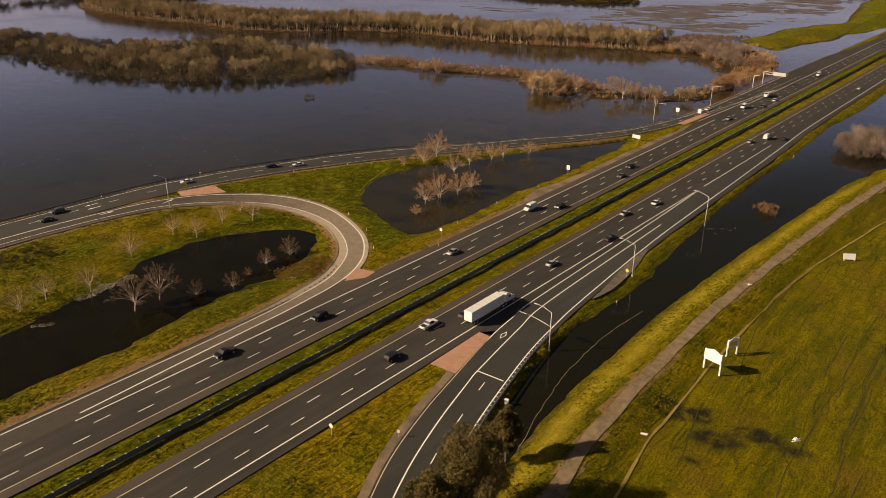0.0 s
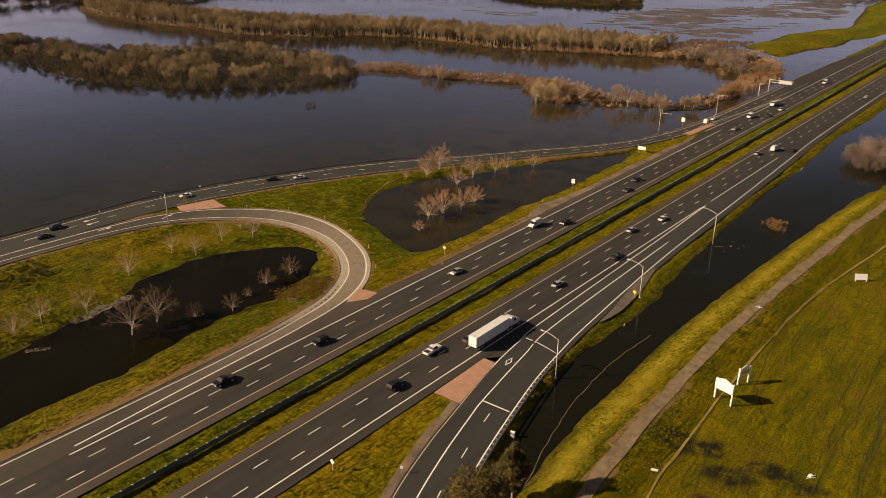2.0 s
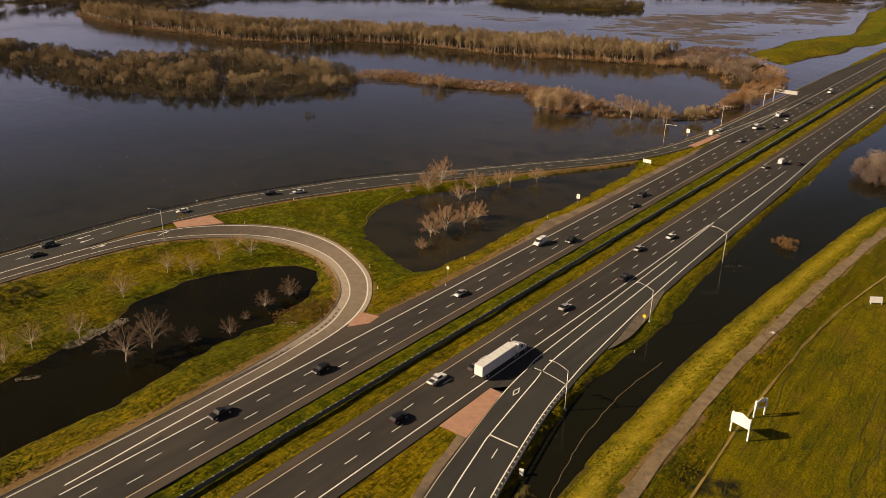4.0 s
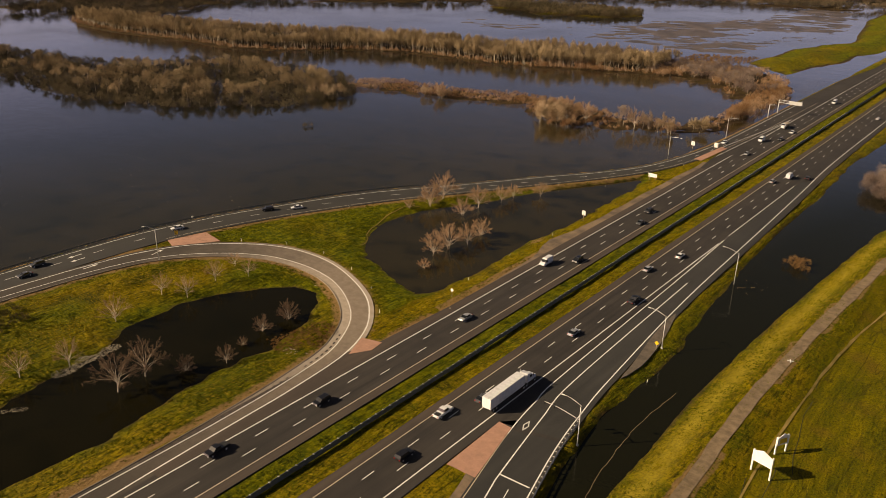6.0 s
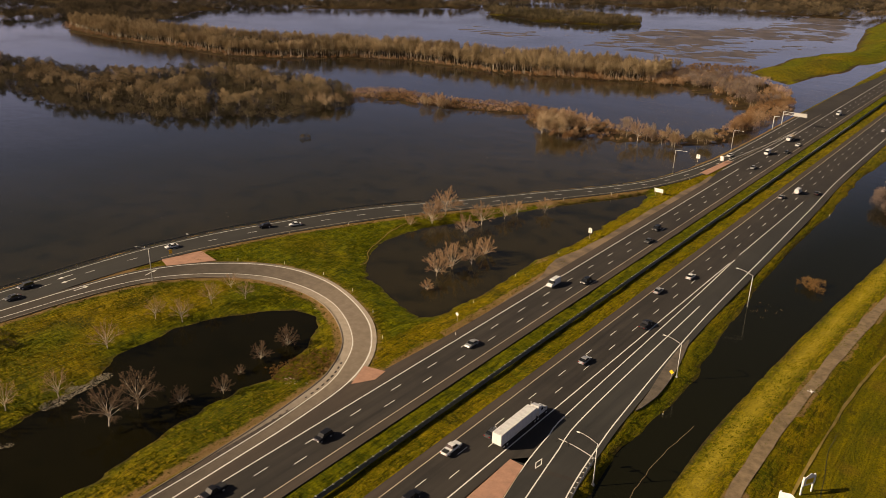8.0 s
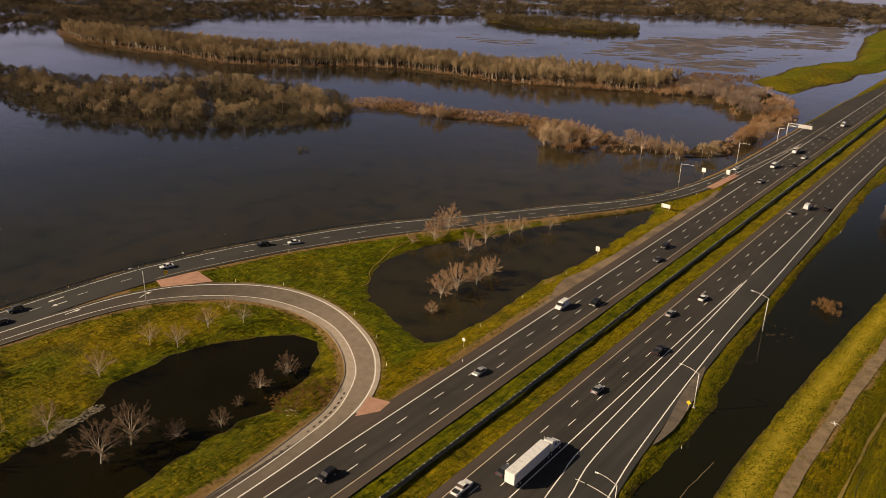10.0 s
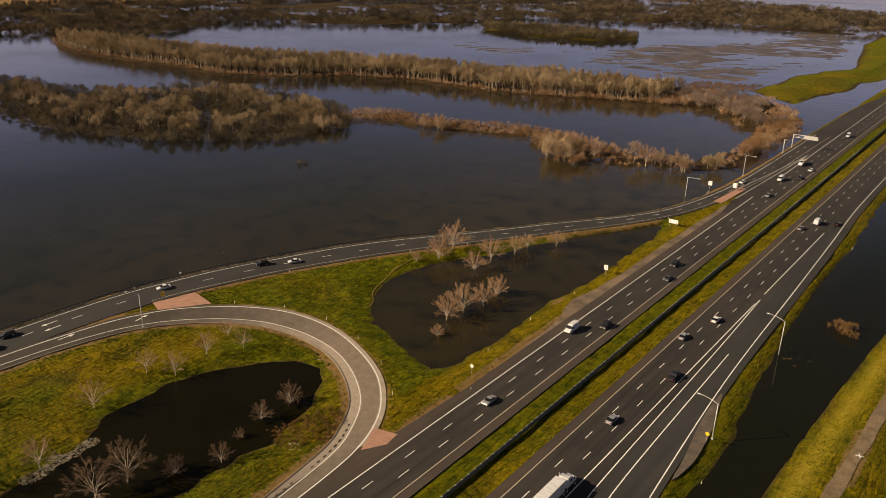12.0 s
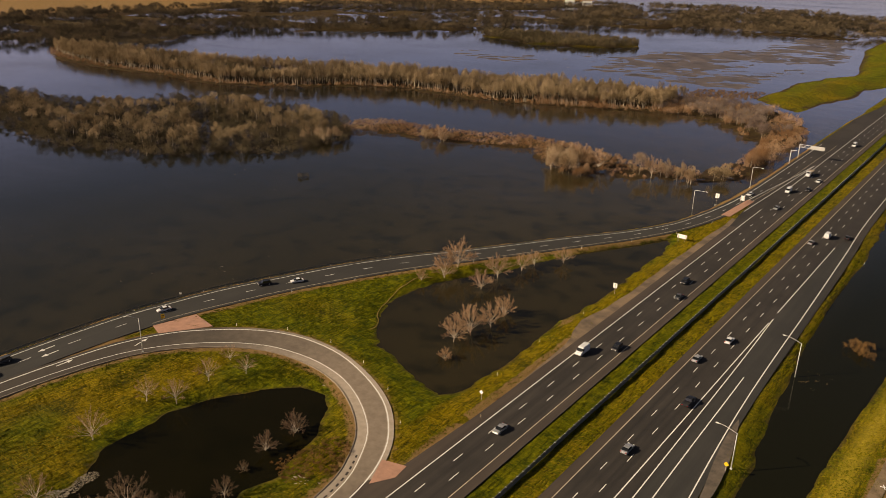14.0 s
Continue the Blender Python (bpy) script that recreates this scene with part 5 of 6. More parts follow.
thicket("far_woods", "dark leafless woods on the far side of the flood", WOODS, 11.0, 5.0, 14.0, 0.60, M_FARWOOD, 330, 75, (M_STEM, 0.10), lambda X, Y: (X > -1600) & (Y < 1700) & (inside(WOODS, X, Y) < np.where(X < -650, 170, 260)) & (wob(X, Y, 55) + 0.25 * wob(X, Y, 17) > 0.44), 26, thick=1.5, tall=0.8)
EAST_CLUMP = [(36, 336), (46, 330), (58, 338), (60, 360), (48, 372), (38, 360)]
thicket("east_clump", "clump of pale leafless trees standing in flood water", EAST_CLUMP, 4.0, 5.0, 12.5, 0.50, M_LILAC, 560, 85, (M_STEM, 0.2), low=0.0, thick=0.8)
thicket("drowned_bush", "low russet bush half drowned in flood water", [(34.5, 232), (42, 231), (44, 239), (37, 243)], 2.6, 2.0, 4.0, 0.55, M_REED, 260, 95, None, thick=0.6)
thicket("drift_twigs", "drift twigs floating at the foot of a lamp", [(29, 205), (33, 202), (40, 209), (36, 216), (28, 213)], 3.0, 0.15, 0.45, 1.6, M_TAN, 14, 97, None)
thicket("reeds", "brown reeds at the edge of the loop pond", [(-60, 84), (-50, 80), (-44, 90), (-47, 99), (-55, 100)], 1.2, 0.6, 1.3, 0.7, M_REED, 44, 99, None)
thicket("lake_bush", "small drowned bush out in the lake", [(-238, 256), (-233, 255), (-231, 260), (-237, 262)], 2.0, 1.5, 3.0, 0.6, M_WILLOW, 70, 101, None)
thicket("bank_bushes", "dark green bushes on the grass bank", [(-133, 26), (-120, 28), (-116, 38), (-121, 49), (-131, 46)], 3.0, 1.2, 3.2, 0.7, M_LEAF, 150, 103, None)

# dead trees on the spit
for i, (x, y, h) in enumerate(((-134, 372, 15), (-122, 374, 13), (-94, 380, 12), (-232, 372, 11))):
    t = copy_thing(SYC[(i + 1) % 3], pose(x, y, -1.6, 0, 0, 50 * i))
    t.scale = (h / 10.0,) * 3
    t["label"] = "tall bare tree rising above flooded brush"


# ---- eucalyptus ----


def leafy_tree(x, y, height, radius, seed, label):
    z = ground_at(x, y)
    t = empty("eucalyptus", pose(x, y, z), label, "tree", "eucalyptus trees")
    wood, tv, tf = branchy(seed, height, 0.30, 0.32, 0.0, 0.3, 1, 0)
    part("trunk", wood, M_BARK, t, "pale peeling trunk and limbs", True)
    link_mesh("branches", tv, tf, M_GREYTWIG, t)
    r = np.random.RandomState(seed)
    clumps = []
    for _ in range(56):
        a, q, s = r.rand() * 6.28, np.sqrt(r.rand()), r.beta(2, 1.6)
        wide = radius * np.sin(np.pi * (0.15 + 0.8 * s)) ** 0.6
        clumps.append((np.cos(a) * q * wide, np.sin(a) * q * wide, height * (0.16 + 0.84 * s), radius * r.uniform(0.22, 0.40)))
    vs = []
    for cx, cy, cz, cr in clumps:
        k = 700
        d = r.randn(k, 3)
        d /= np.linalg.norm(d, axis=1)[:, None]
        p = np.array([cx, cy, cz]) + d * (cr * (0.5 + 0.55 * r.rand(k)))[:, None] * [1, 1, 1.15]
        e = r.randn(k, 3) * [1, 1, 0.6] + [0, 0, -0.7]
        e /= np.linalg.norm(e, axis=1)[:, None]
        s = np.cross(e, r.randn(k, 3))
        s = s / np.linalg.norm(s, axis=1)[:, None] * 0.09
        vs.append(np.stack([p - s, p + s, p + e * 0.42], 1).reshape(-1, 3))
    v = np.vstack(vs)
    crown = link_mesh("crown", v, np.arange(len(v)).reshape(-1, 3).tolist(), M_LEAF, t, "drooping dark olive leaves")
    tone_of(crown.data, np.repeat(r.rand(len(clumps)), 3 * 700))


leafy_tree(53.0, 36.5, 19.0, 6.6, 5, "large dark green eucalyptus beside the on-ramp")
leafy_tree(48.9, 53.5, 13.5, 2.7, 6, "slender olive eucalyptus on the levee bank")
leafy_tree(50.5, 27.5, 12.5, 4.2, 7, "bushy dark green eucalyptus beside the on-ramp")

# ---- floating debris ----
FOAM = spline([(51.5, 50), (48.5, 58), (45.5, 68), (43.2, 77), (40.6, 89), (39.3, 100), (38.5, 113), (38.9, 123), (39.6, 133)], 1.0)
wig = (wob(np.arange(len(FOAM)) * 1.0, np.zeros(len(FOAM)), 2.0) - 0.5) * 0.5
tagged(slab("debris_line", offset(FOAM, -0.07) + np.c_[wig, 0 * wig], offset(FOAM, 0.07) + np.c_[wig, 0 * wig], M_GRAVEL, WATER + 0.02, 0.03), "thin pale line of drifting scum on the water", "debris")


BANKLINE = spline([(-88.5, 150), (-89.5, 154.8), (-94.6, 160.6), (-98.6, 169.1), (-101.2, 178.3), (-102.4, 186.3), (-101.8, 191.8), (-99, 195.5)], 1.0)
wig = (wob(np.arange(len(BANKLINE)) * 1.0, np.ones(len(BANKLINE)), 3.0) - 0.5) * 0.6
left, right = offset(BANKLINE, -0.16) + np.c_[wig, 0 * wig], offset(BANKLINE, 0.16) + np.c_[wig, 0 * wig]
k = len(left)
drift = link_mesh("drift_line", np.vstack([np.c_[p, lookup(GZ, p[:, 0], p[:, 1]) + 0.16] for p in (left, right)]), [(i, i + 1, k + i + 1, k + i) for i in range(k - 1)], M_PATH)
tagged(drift, "thin pale line of dry stalks along the pond bank", "debris")


def litter(name, label, n, region, seed, size, material, ok):
    r = np.random.RandomState(seed)
    X, Y = r.uniform(region[0], region[1], n), r.uniform(region[2], region[3], n)
    keep = ok(X, Y) & (wob(X, Y, 14) + 0.25 * r.rand(n) > (0.70 if n > 1000 else 0.3) * (size > 0.25))
    X, Y = X[keep], Y[keep]
    k = len(X)
    a, q = r.rand(k) * 6.28, size * (0.3 + r.rand(k) ** 3)
    c = np.c_[X, Y, np.maximum(lookup(GZ, X, Y), WATER) + 0.01]
    d = np.stack([c + np.c_[np.cos(a + t) * q * (1 + 0.8 * (t == 0)), np.sin(a + t) * q * 0.6, 0 * a] for t in (0, 1.9, 3.4, 4.8)] + [c + np.c_[0 * a, 0 * a, q * 0.25]], 1).reshape(-1, 3)
    i = np.arange(k)[:, None] * 5
    f = np.concatenate([i + [0, 1, 4], i + [1, 2, 4], i + [2, 3, 4], i + [3, 0, 4]])
    tagged(soup(name, d, f, material), label, "debris", kind="stuff")


litter("lake_debris", "drowned clods and twigs breaking the flood surface", 1100, (-330, -60, 60, 345), 61, 0.45, M_POST, lambda X, Y: (inside(MAIN, X, Y) < -4))
M_RUBBLE = plain_material("grey_rubble", (0.25, 0.215, 0.165), (0.10, 0.085, 0.065), 0.7, 0.95)
M_ROCK = plain_material("pale_rock", (0.36, 0.31, 0.24), (0.20, 0.17, 0.13), 1.5, 0.9)
litter("pale_stones", "pale broken stones on the pond bank", 7000, (-92, -82, 34, 57), 62, 0.24, M_RUBBLE, lambda X, Y: near_line([(-86, 37.5), (-87.5, 45), (-88.3, 54)], X, Y) < 0.6 + 2.2 * wob(X, Y, 4))
litter("pale_stones", "pale broken stones at the water's edge", 1500, (-83, -74, 18, 27), 65, 0.22, M_RUBBLE, lambda X, Y: near_line([(-80.5, 21), (-78, 24.5)], X, Y) < 1.4 * wob(X, Y, 3) + 0.3)
litter("pale_stones", "pale broken stones at the pond outlet", 260, (-52, -43, 81, 90), 63, 0.6, M_ROCK, lambda X, Y: near_line([(-49, 83), (-45, 87)], X, Y) < 2.0)
litter("pale_stones", "pale stones along the pond edge", 260, (-101, -70, 108, 196), 64, 0.5, M_ROCK, lambda X, Y: (near_line([(-98.5, 186), (-96, 192)], X, Y) < 1.6) | (near_line([(-74.5, 117), (-70, 112)], X, Y) < 1.4))


def white_junk(name, label, category, x, y, turn, boxes, tilt=0.0):
    ob = empty(name, pose(x, y, ground_at(x, y) + 0.02, tilt, 0, turn), label, category)
    for k, (nm, dims) in enumerate(boxes):
        bm = bmesh.new()
        box(bm, *dims, 0.03)
        part(nm, bm, M_WHITE, ob)


white_junk("fallen_board", "white board leaning over in the field", "board", 75.4, 205.0, 35, [("panel", (-1.9, 1.9, -0.08, 0.08, 0.5, 2.4)), ("leg", (-1.7, -1.5, -0.1, 0.1, -0.3, 1.0)), ("leg", (1.5, 1.7, -0.1, 0.1, -0.3, 1.0))], -18)
white_junk("planks", "two white planks lying in the grass", "plank", 66.2, 79.0, 20, [("plank", (-0.8, 0.8, -0.25, 0.0, 0.0, 0.12)), ("plank", (-0.7, 0.9, 0.15, 0.4, 0.0, 0.12))])
white_junk("rubbish_heap", "small heap of pale scrap in the field", "rubbish", 91.4, 98.0, 50, [("slat", (-1.1, 0.9, -0.3, -0.1, 0.0, 0.15)), ("slat", (-0.6, 1.2, 0.2, 0.4, 0.0, 0.2)), ("crate", (-0.3, 0.4, -0.2, 0.5, 0.1, 0.5))])
white_junk("control_cabinet", "white roadside control cabinet on the bank", "cabinet", 36.9, 71.2, 20, [("body", (-0.45, 0.45, -0.3, 0.3, -1.2, 1.3)), ("roof_cap", (-0.5, 0.5, -0.35, 0.35, 1.3, 1.38))])


cross = empty("survey_cross", pose(58.3, 162.7, ground_at(58.3, 162.7) + 0.2, 0, 0, 20), "white painted survey cross lying on the gravel track", "survey mark")
for turn in (0, 90):
    bm = bmesh.new()
    box(bm, -0.9, 0.9, -0.13, 0.13, 0.02 + turn / 9000, 0.05 + turn / 9000, 0.01)
    part("strip", bm, M_WHITE, cross).matrix_basis = pose(0, 0, 0, 0, 0, turn)


# ---- roadside gravel and a far house ----
M_PULL = plain_material("oily_gravel", (0.060, 0.050, 0.041), (0.135, 0.108, 0.082), 0.3, 0.95, bump=0.08)
patch_line = spline([(26.6, 128), (26.2, 138), (24.6, 150), (23.0, 163), (22.3, 172)], 2.0)
k = len(patch_line)
swell = 2.3 * np.sin(np.linspace(0, math.pi, k)) ** 0.7 + 0.15 * (wob(np.arange(k) * 1.0, np.zeros(k), 1.7) - 0.5)
tagged(slab("gravel_patch", patch_line + np.c_[-0.4 * swell, 0 * swell], patch_line + np.c_[1.0 * swell + 0.05, 0 * swell], M_PULL, 0.006, 0.3), "grey-brown gravel patch beside the shoulder", "gravel", kind="structure")


def far_house(x, y, turn):
    h = empty("house", pose(x, y, ground_at(x, y), 0, 0, turn), "small white farmhouse beyond the far woods", "house")
    bm = bmesh.new()
    box(bm, -9, 9, -5, 5, -1.5, 6.0, 0.05)
    wall = part("wall", bm, M_WHITE, h)
    bm = bmesh.new()
    ends = []
    for ex in (-9.8, 9.8):
        ends.append([bm.verts.new((ex, py, pz)) for py, pz in ((-5.8, 5.9), (0, 9.6), (5.8, 5.9), (0, 9.2))])
    a, b = ends
    for i in range(4):
        bm.faces.new((a[i], a[(i + 1) % 4], b[(i + 1) % 4], b[i]))
    bm.faces.new(a)
    bm.faces.new(b[::-1])
    part("roof", bm, M_GALV, h, "grey sheet roof")
    for wx in (-6, -2, 2, 6):
        bm = bmesh.new()
        box(bm, wx - 0.7, wx + 0.7, -5.06, -4.98, 2.2, 4.0, 0.02)
        part("window", bm, M_POST, wall)


far_house(-719, 1482, 36)
far_house(-752, 1470, 20)


# ---- vehicles ----
def paint(name, c, rough=0.28, metal=0.0):
    m = Mat(name, rough, metal, 0.5).local()
    n = m.noise(1.2, 3)
    m.color(m.mix(m.ramp(n, 0.4, 0.7), c, tuple(v * 0.8 for v in c)))
    m.b.inputs["Coat Weight"].default_value = 0.4
    return m.m


PAINTS = {"white": paint("white_car_paint", (0.66, 0.67, 0.68)), "black": paint("black_car_paint", (0.012, 0.012, 0.014)), "silver": paint("silver_car_paint", (0.42, 0.43, 0.44), 0.3, 0.5), "dark grey": paint("grey_car_paint", (0.055, 0.058, 0.062)), "dark red": paint("red_car_paint", (0.11, 0.018, 0.014)), "tan": paint("tan_truck_paint", (0.40, 0.30, 0.18), 0.5)}
M_GLASS = paint("dark_glass", (0.012, 0.014, 0.016), 0.06)
M_TYRE = plain_material("tyre_rubber", (0.018, 0.018, 0.018), (0.03, 0.03, 0.03), 6.0, 0.9)
M_HEAD = paint("headlight_lens", (0.75, 0.75, 0.72), 0.1)
M_TAIL = paint("red_tail_lens", (0.35, 0.012, 0.010), 0.2)


def prism(bm, profile, half):
    """A side profile of (y, z) widened to half(z) on each side."""
    k = len(profile)
    a = [bm.verts.new((-half(z), y, z)) for y, z in profile]
    b = [bm.verts.new((half(z), y, z)) for y, z in profile]
    bm.faces.new(a)
    bm.faces.new(b[::-1])
    for i in range(k):
        bm.faces.new((a[(i + 1) % k], a[i], b[i], b[(i + 1) % k]))


def wheel(parent, x, y, r, width=0.24):
    bm = bmesh.new()
    bmesh.ops.create_cone(bm, cap_ends=True, segments=16, radius1=r, radius2=r, depth=width, matrix=pose(0, 0, 0, 0, 90, 0))
    w = part("wheel", bm, M_TYRE, parent, smooth=False)
    w.matrix_basis = pose(x, y, r)
    bm = bmesh.new()
    bmesh.ops.create_cone(bm, cap_ends=True, segments=12, radius1=r * 0.6, radius2=r * 0.55, depth=width + 0.03, matrix=pose(0, 0, 0, 0, 90, 0))
    part("rim", bm, M_STEEL, w)


# kind: length, width, body profile, glass profile, roof range, axle places, wheel radius
KINDS = {
    "sedan": (4.7, 1.82, [(-2.33, 0.35), (2.30, 0.32), (2.36, 0.55), (2.20, 0.74), (1.05, 0.93), (-1.35, 0.97), (-2.25, 0.98), (-2.36, 0.70)], [(1.15, 0.92), (0.35, 1.40), (-0.95, 1.42), (-1.75, 0.97)], (0.34, -0.92, 1.40), (1.45, -1.40), 0.32),
    "suv": (4.8, 1.92, [(-2.36, 0.42), (2.32, 0.40), (2.40, 0.72), (2.25, 0.98), (1.20, 1.10), (-2.30, 1.16), (-2.40, 0.80)], [(1.20, 1.08), (0.55, 1.68), (-1.95, 1.70), (-2.32, 1.14)], (0.52, -1.93, 1.68), (1.48, -1.42), 0.37),
    "van": (5.9, 2.05, [(-2.9, 0.45), (2.85, 0.42), (2.95, 0.85), (2.72, 1.15), (1.95, 1.35), (1.25, 2.32), (0.9, 2.45), (-2.85, 2.48), (-2.95, 0.8)], [(1.93, 1.40), (1.34, 2.22), (0.75, 2.22), (0.75, 1.40)], (0.95, -2.80, 2.47), (1.9, -1.9), 0.37),
    "pickup": (5.8, 1.98, [(-2.88, 0.55), (2.82, 0.50), (2.92, 0.85), (2.78, 1.08), (1.45, 1.16), (-0.55, 1.18), (-2.82, 1.14), (-2.92, 0.75)], [(1.42, 1.14), (0.80, 1.78), (-0.45, 1.80), (-0.72, 1.16)], (0.78, -0.45, 1.78), (1.85, -1.75), 0.40),
}


def make_car(kind, colour, label):
    ln, wd, body, glass, roof, axles, r = KINDS[kind]
    car = empty(kind if kind != "sedan" else "car", Matrix.Identity(4), label, {"sedan": "car", "suv": "car", "van": "van", "pickup": "pickup truck"}[kind], "vehicles on the roads")
    h = wd / 2
    bm = bmesh.new()
    prism(bm, body, lambda z: h * (1 - 0.06 * max(0, z - 0.7)))
    bmesh.ops.bevel(bm, geom=[e for e in bm.edges if e.calc_length() > 0.3], offset=0.06, segments=2, affect="EDGES")
    b = part("body", bm, PAINTS[colour], car)
    bm = bmesh.new()
    prism(bm, glass, lambda z: h * (0.955 - 0.20 * max(0, z - glass[0][1])) if kind != "van" else h * 0.975)
    part("cabin_glass", bm, M_GLASS, car, "dark tinted glass")
    bm = bmesh.new()
    y1, y0, z = roof
    box(bm, -h * 0.80, h * 0.80, y0, y1, z - 0.02, z + 0.05, 0.03)
    part("roof", bm, PAINTS[colour], car)
    if kind == "pickup":
        bm = bmesh.new()
        box(bm, -h * 0.82, h * 0.82, -2.72, -0.85, 1.10, 1.165, 0.01)
        part("cargo_bed", bm, M_BLACK, car, "black lined open load bed")
    for s in (-1, 1):
        for y in axles:
            wheel(car, s * (h - 0.12), y, r)
        bm = bmesh.new()
        box(bm, s * h * 0.72 - 0.22, s * h * 0.72 + 0.22, ln / 2 - 0.16, ln / 2 + 0.01, 0.62, 0.78, 0.03)
        part("headlight", bm, M_HEAD, car)
        bm = bmesh.new()
        box(bm, s * h * 0.76 - 0.16, s * h * 0.76 + 0.16, -ln / 2 - 0.01, -ln / 2 + 0.12, 0.74, 0.94, 0.02)
        part("tail_light", bm, M_TAIL, car)
        bm = bmesh.new()
        box(bm, s * (h + 0.10) - 0.10, s * (h + 0.10) + 0.10, 0.75, 0.90, 1.0, 1.14, 0.02)
        part("mirror", bm, PAINTS[colour], car)
    return car


def make_semi():
    t = empty("semi_truck", Matrix.Identity(4), "white articulated lorry with a long white box trailer", "lorry", "vehicles on the roads")
    bm = bmesh.new()
    box(bm, -1.28, 1.28, -10.4, 4.3, 1.15, 4.05, 0.05)
    tr = part("trailer", bm, PAINTS["white"], t, "long white box trailer")
    for k in range(11):
        bm = bmesh.new()
        box(bm, -1.30, 1.30, -10.1 + 1.3 * k - 0.03, -10.1 + 1.3 * k + 0.03, 1.2, 4.06)
        part("rib", bm, M_WHITE, tr)
    for s in (-0.62, 0.62):
        bm = bmesh.new()
        box(bm, s - 0.58, s + 0.58, -10.44, -10.40, 1.25, 3.95, 0.01)
        part("rear_door", bm, M_WHITE, tr)
    bm = bmesh.new()
    box(bm, -0.5, 0.5, -10.2, 8.6, 0.85, 1.15, 0.03)
    part("chassis", bm, M_BLACK, t)
    bm = bmesh.new()
    prism(bm, [(5.5, 0.9), (7.9, 0.9), (7.9, 2.1), (7.5, 2.95), (6.9, 3.3), (5.5, 3.55)], lambda z: 1.15)
    bmesh.ops.bevel(bm, geom=list(bm.edges), offset=0.07, segments=2, affect="EDGES")
    part("cab", bm, PAINTS["white"], t)
    bm = bmesh.new()
    prism(bm, [(7.9, 0.7), (9.8, 0.7), (9.8, 1.5), (9.5, 1.85), (7.9, 2.1)], lambda z: 1.05)
    bmesh.ops.bevel(bm, geom=list(bm.edges), offset=0.07, segments=2, affect="EDGES")
    part("bonnet", bm, PAINTS["white"], t)
    bm = bmesh.new()
    prism(bm, [(7.94, 2.12), (7.54, 2.92), (7.48, 2.92), (7.88, 2.12)], lambda z: 1.04)
    part("windscreen", bm, M_GLASS, t)
    for s in (-1, 1):
        bm = bmesh.new()
        box(bm, s * 1.16 - 0.02, s * 1.16 + 0.02, 6.7, 7.5, 2.0, 2.75, 0.01)
        part("side_window", bm, M_GLASS, t)
    for s in (-1, 1):
        bm = bmesh.new()
        tube(bm, [(s * 1.15, 5.6, 0.9), (s * 1.15, 5.6, 4.1)], (0.09, 0.09), 8)
        part("exhaust_stack", bm, M_STEEL, t)
        bm = bmesh.new()
        box(bm, s * 1.4 - 0.1, s * 1.4 + 0.1, 7.9, 8.02, 2.2, 2.9, 0.02)
        part("mirror", bm, M_BLACK, t)
        for y in (-9.2, -7.9, 3.9, 5.2, 8.9):
            wheel(t, s * 1.05, y, 0.5, 0.5)
    return t


def make_dump_truck():
    t = empty("dump_truck", Matrix.Identity(4), "white-cabbed dump truck with a tan tipper body", "lorry", "vehicles on the roads")
    bm = bmesh.new()
    box(bm, -0.45, 0.45, -4.2, 4.2, 0.7, 1.05, 0.03)
    part("chassis", bm, M_BLACK, t)
    bm = bmesh.new()
    prism(bm, [(1.9, 0.9), (3.2, 0.9), (3.2, 2.0), (2.9, 2.9), (1.9, 2.95)], lambda z: 1.15)
    bmesh.ops.bevel(bm, geom=list(bm.edges), offset=0.06, segments=2, affect="EDGES")
    part("cab", bm, PAINTS["white"], t)
    bm = bmesh.new()
    prism(bm, [(3.1, 0.7), (4.7, 0.7), (4.7, 1.4), (4.4, 1.75), (3.1, 1.95)], lambda z: 1.0)
    part("bonnet", bm, PAINTS["white"], t)
    bm = bmesh.new()
    prism(bm, [(3.22, 2.02), (2.94, 2.82), (2.90, 2.82), (3.18, 2.02)], lambda z: 1.0)
    part("windscreen", bm, M_GLASS, t)
    bm = bmesh.new()
    box(bm, -1.2, 1.2, -4.4, 1.5, 1.1, 2.5, 0.05)
    part("tipper_body", bm, PAINTS["tan"], t, "tan steel tipper body")
    for s in (-1, 1):
        for y in (-3.2, -2.0, 3.6):
            wheel(t, s * 1.0, y, 0.5, 0.4)
    return t


CARS = {}


def park(kind, colour, x, y, turn, doing):
    label = f"{colour} {'saloon car' if kind == 'sedan' else 'sport utility car' if kind == 'suv' else 'panel van' if kind == 'van' else 'pickup truck'} {doing}"
    m = pose(x, y, 0.012, 0, 0, turn)
    if (kind, colour) in CARS:
        return tagged(copy_thing(CARS[kind, colour], m), label)
    c = CARS[kind, colour] = make_car(kind, colour, label)
    c.matrix_basis = m
    return c


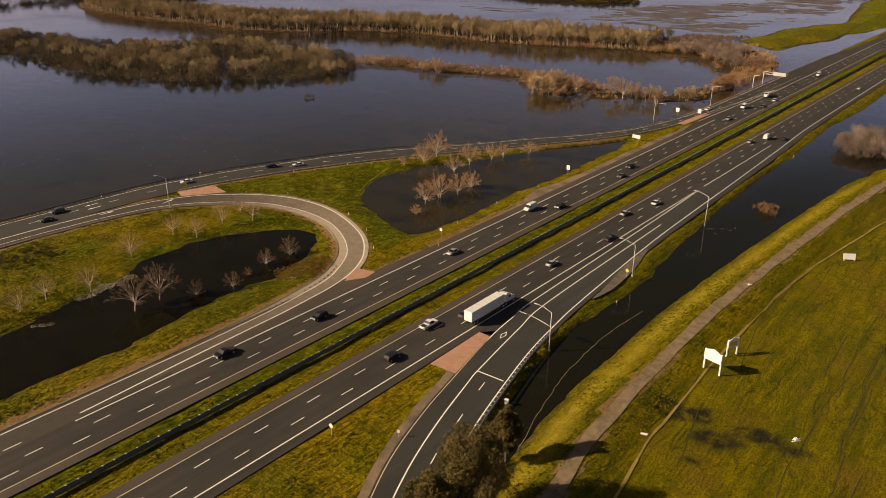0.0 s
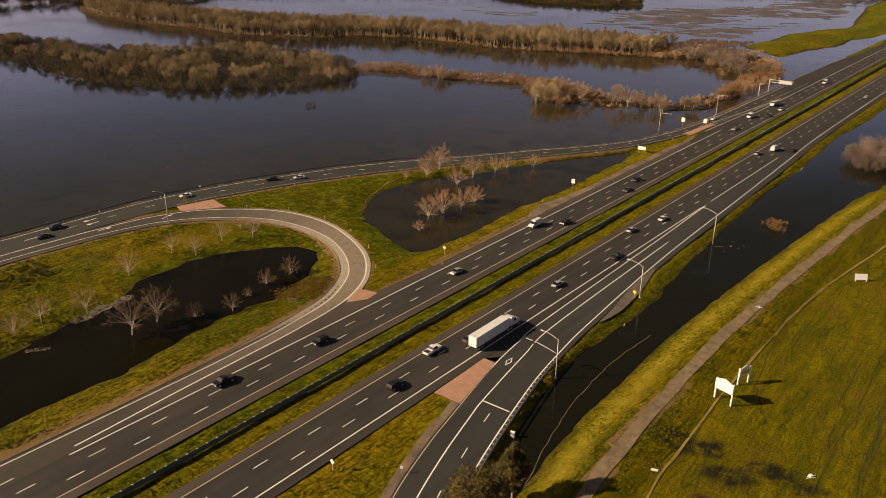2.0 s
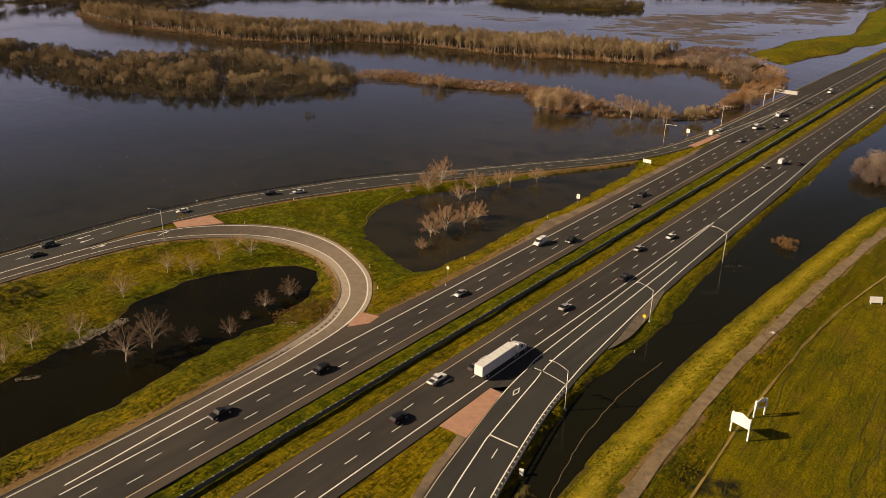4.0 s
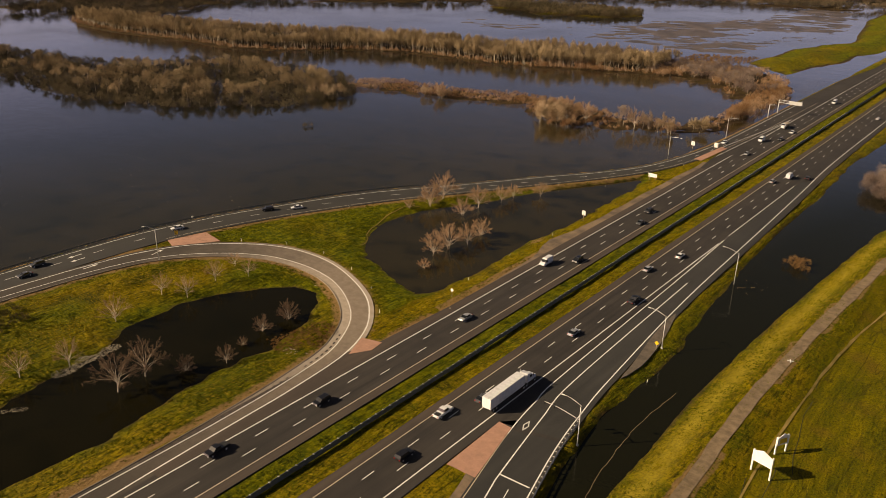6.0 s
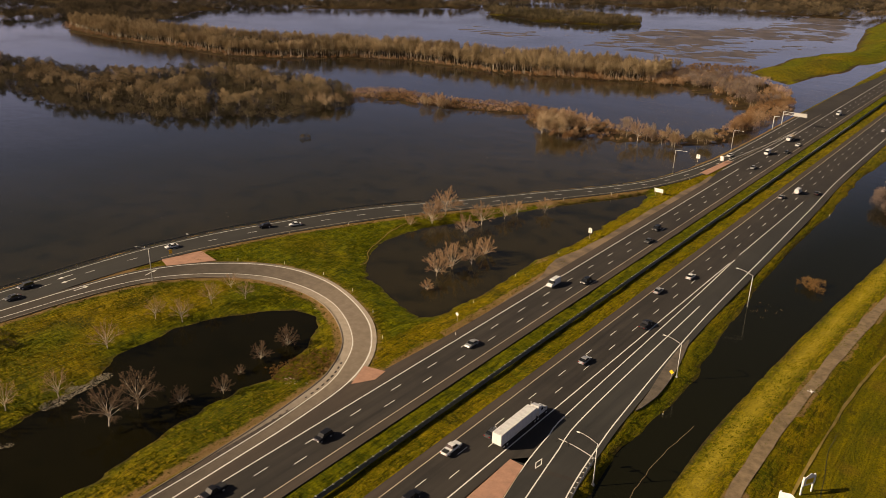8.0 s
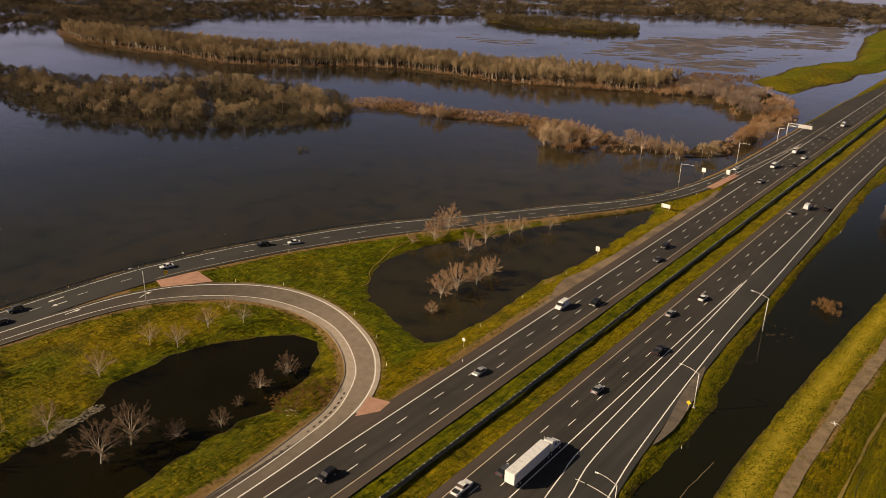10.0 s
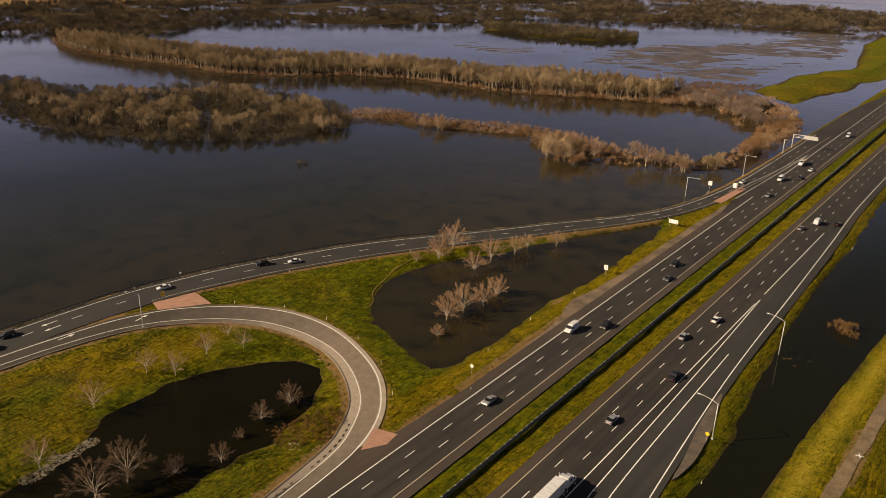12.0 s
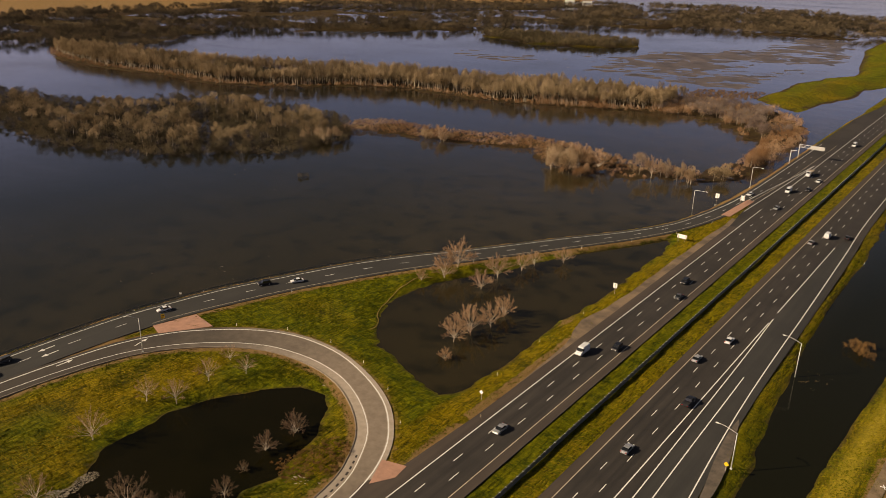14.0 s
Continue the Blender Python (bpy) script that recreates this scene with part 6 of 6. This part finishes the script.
S, N, E = "on the southbound motorway", "on the northbound motorway", "on the exit road"
for kind, colour, x, y in (("pickup", "black", -27.0, 43.0), ("van", "white", -27.1, 178.0), ("suv", "black", -20.0, 187.0), ("sedan", "silver", -23.6, 128.0), ("suv", "black", -23.6, 70.8), ("suv", "black", -23.4, 250.0), ("sedan", "dark grey", -20.0, 235.5), ("sedan", "silver", -23.6, 363.5), ("van", "white", -27.1, 396), ("sedan", "black", -19.9, 405.6), ("sedan", "white", -19.9, 426), ("van", "white", -23.5, 527.5)):
    park(kind, colour, x, y, 180, S)
for kind, colour, x, y in (("pickup", "white", 1.75, 86.0), ("sedan", "silver", 1.8, 196.0), ("pickup", "black", 9.1, 171.0), ("sedan", "white", 5.4, 214.0), ("sedan", "dark grey", 5.4, 97.0), ("sedan", "silver", 5.4, 140.7), ("suv", "black", 5.5, 67.9), ("sedan", "silver", 1.8, 324.5), ("van", "white", 5.5, 337.0), ("sedan", "black", 12.6, 341.0), ("sedan", "white", 9.1, 497)):
    park(kind, colour, x, y, 0, N)
for kind, colour, x, y, a in (("sedan", "white", -40.6, 378, 176), ("suv", "black", -140.0, 150.5, 155), ("sedan", "white", -132.9, 159.6, 153), ("sedan", "white", -148.9, 115.2, 167), ("suv", "dark grey", -154.6, 65.6, 180), ("sedan", "dark grey", -149.4, 59.0, 180)):
    park(kind, colour, x, y, a, E)
park("suv", "dark grey", 39.3, 51.4, 24, "on the curving on-ramp")
make_semi().matrix_basis = pose(9.15, 103.6, 0.012)
make_dump_truck().matrix_basis = pose(-27.1, 436, 0.012, 0, 0, 180)


# ---- grass relief ----
def tufts(name, label, n, region, seed, lo, hi, material, ok):
    r = np.random.RandomState(seed)
    X = r.uniform(region[0], region[1], n)
    Y = r.uniform(region[2], region[3], n)
    z = lookup(GZ, X, Y)
    gap = lookup(road_gap, X, Y)
    keep = (z > WATER + 0.12) & (gap < -0.9) & ok(X, Y) & (wob(X, Y, 5) + 0.5 * r.rand(n) > 0.55)
    X, Y, z = X[keep], Y[keep], z[keep]
    k, blades = len(X), 5
    own = np.repeat(np.arange(k), blades)
    h = (lo + (hi - lo) * r.rand(k) * (0.4 + wob(X, Y, 12)))[own]
    a = r.rand(len(own)) * 6.283
    p = np.c_[X[own] + r.randn(len(own)) * 0.16, Y[own] + r.randn(len(own)) * 0.16, z[own] - 0.05]
    d = np.c_[np.cos(a) * 0.45, np.sin(a) * 0.45, 0 * a + 1] * h[:, None]
    s = np.c_[-np.sin(a), np.cos(a), 0 * a] * (0.10 + 0.14 * r.rand(len(own)))[:, None]
    v = np.stack([p - s, p + s, p + d], 1).reshape(-1, 3)
    ob = soup(name, v, np.arange(len(v)).reshape(-1, 3), material)
    tone_of(ob.data, np.repeat(np.clip(wob(X, Y, 20) * 0.9 - 0.3 + lookup(gold_share, X, Y) - 0.6 * lookup(green_share, X, Y), 0, 1)[own], 3))
    tagged(ob, label, "grass", kind="stuff")


M_TUFT = twig_material("grass_tufts", (0.125, 0.125, 0.004), (0.062, 0.072, 0.003), (0.215, 0.165, 0.005))
tufts("grass_tufts", "uneven tufts of yellow-green winter grass on the banks", 210000, (-165, 66, -30, 330), 41, 0.08, 0.32, M_TUFT, lambda X, Y: X < 66)
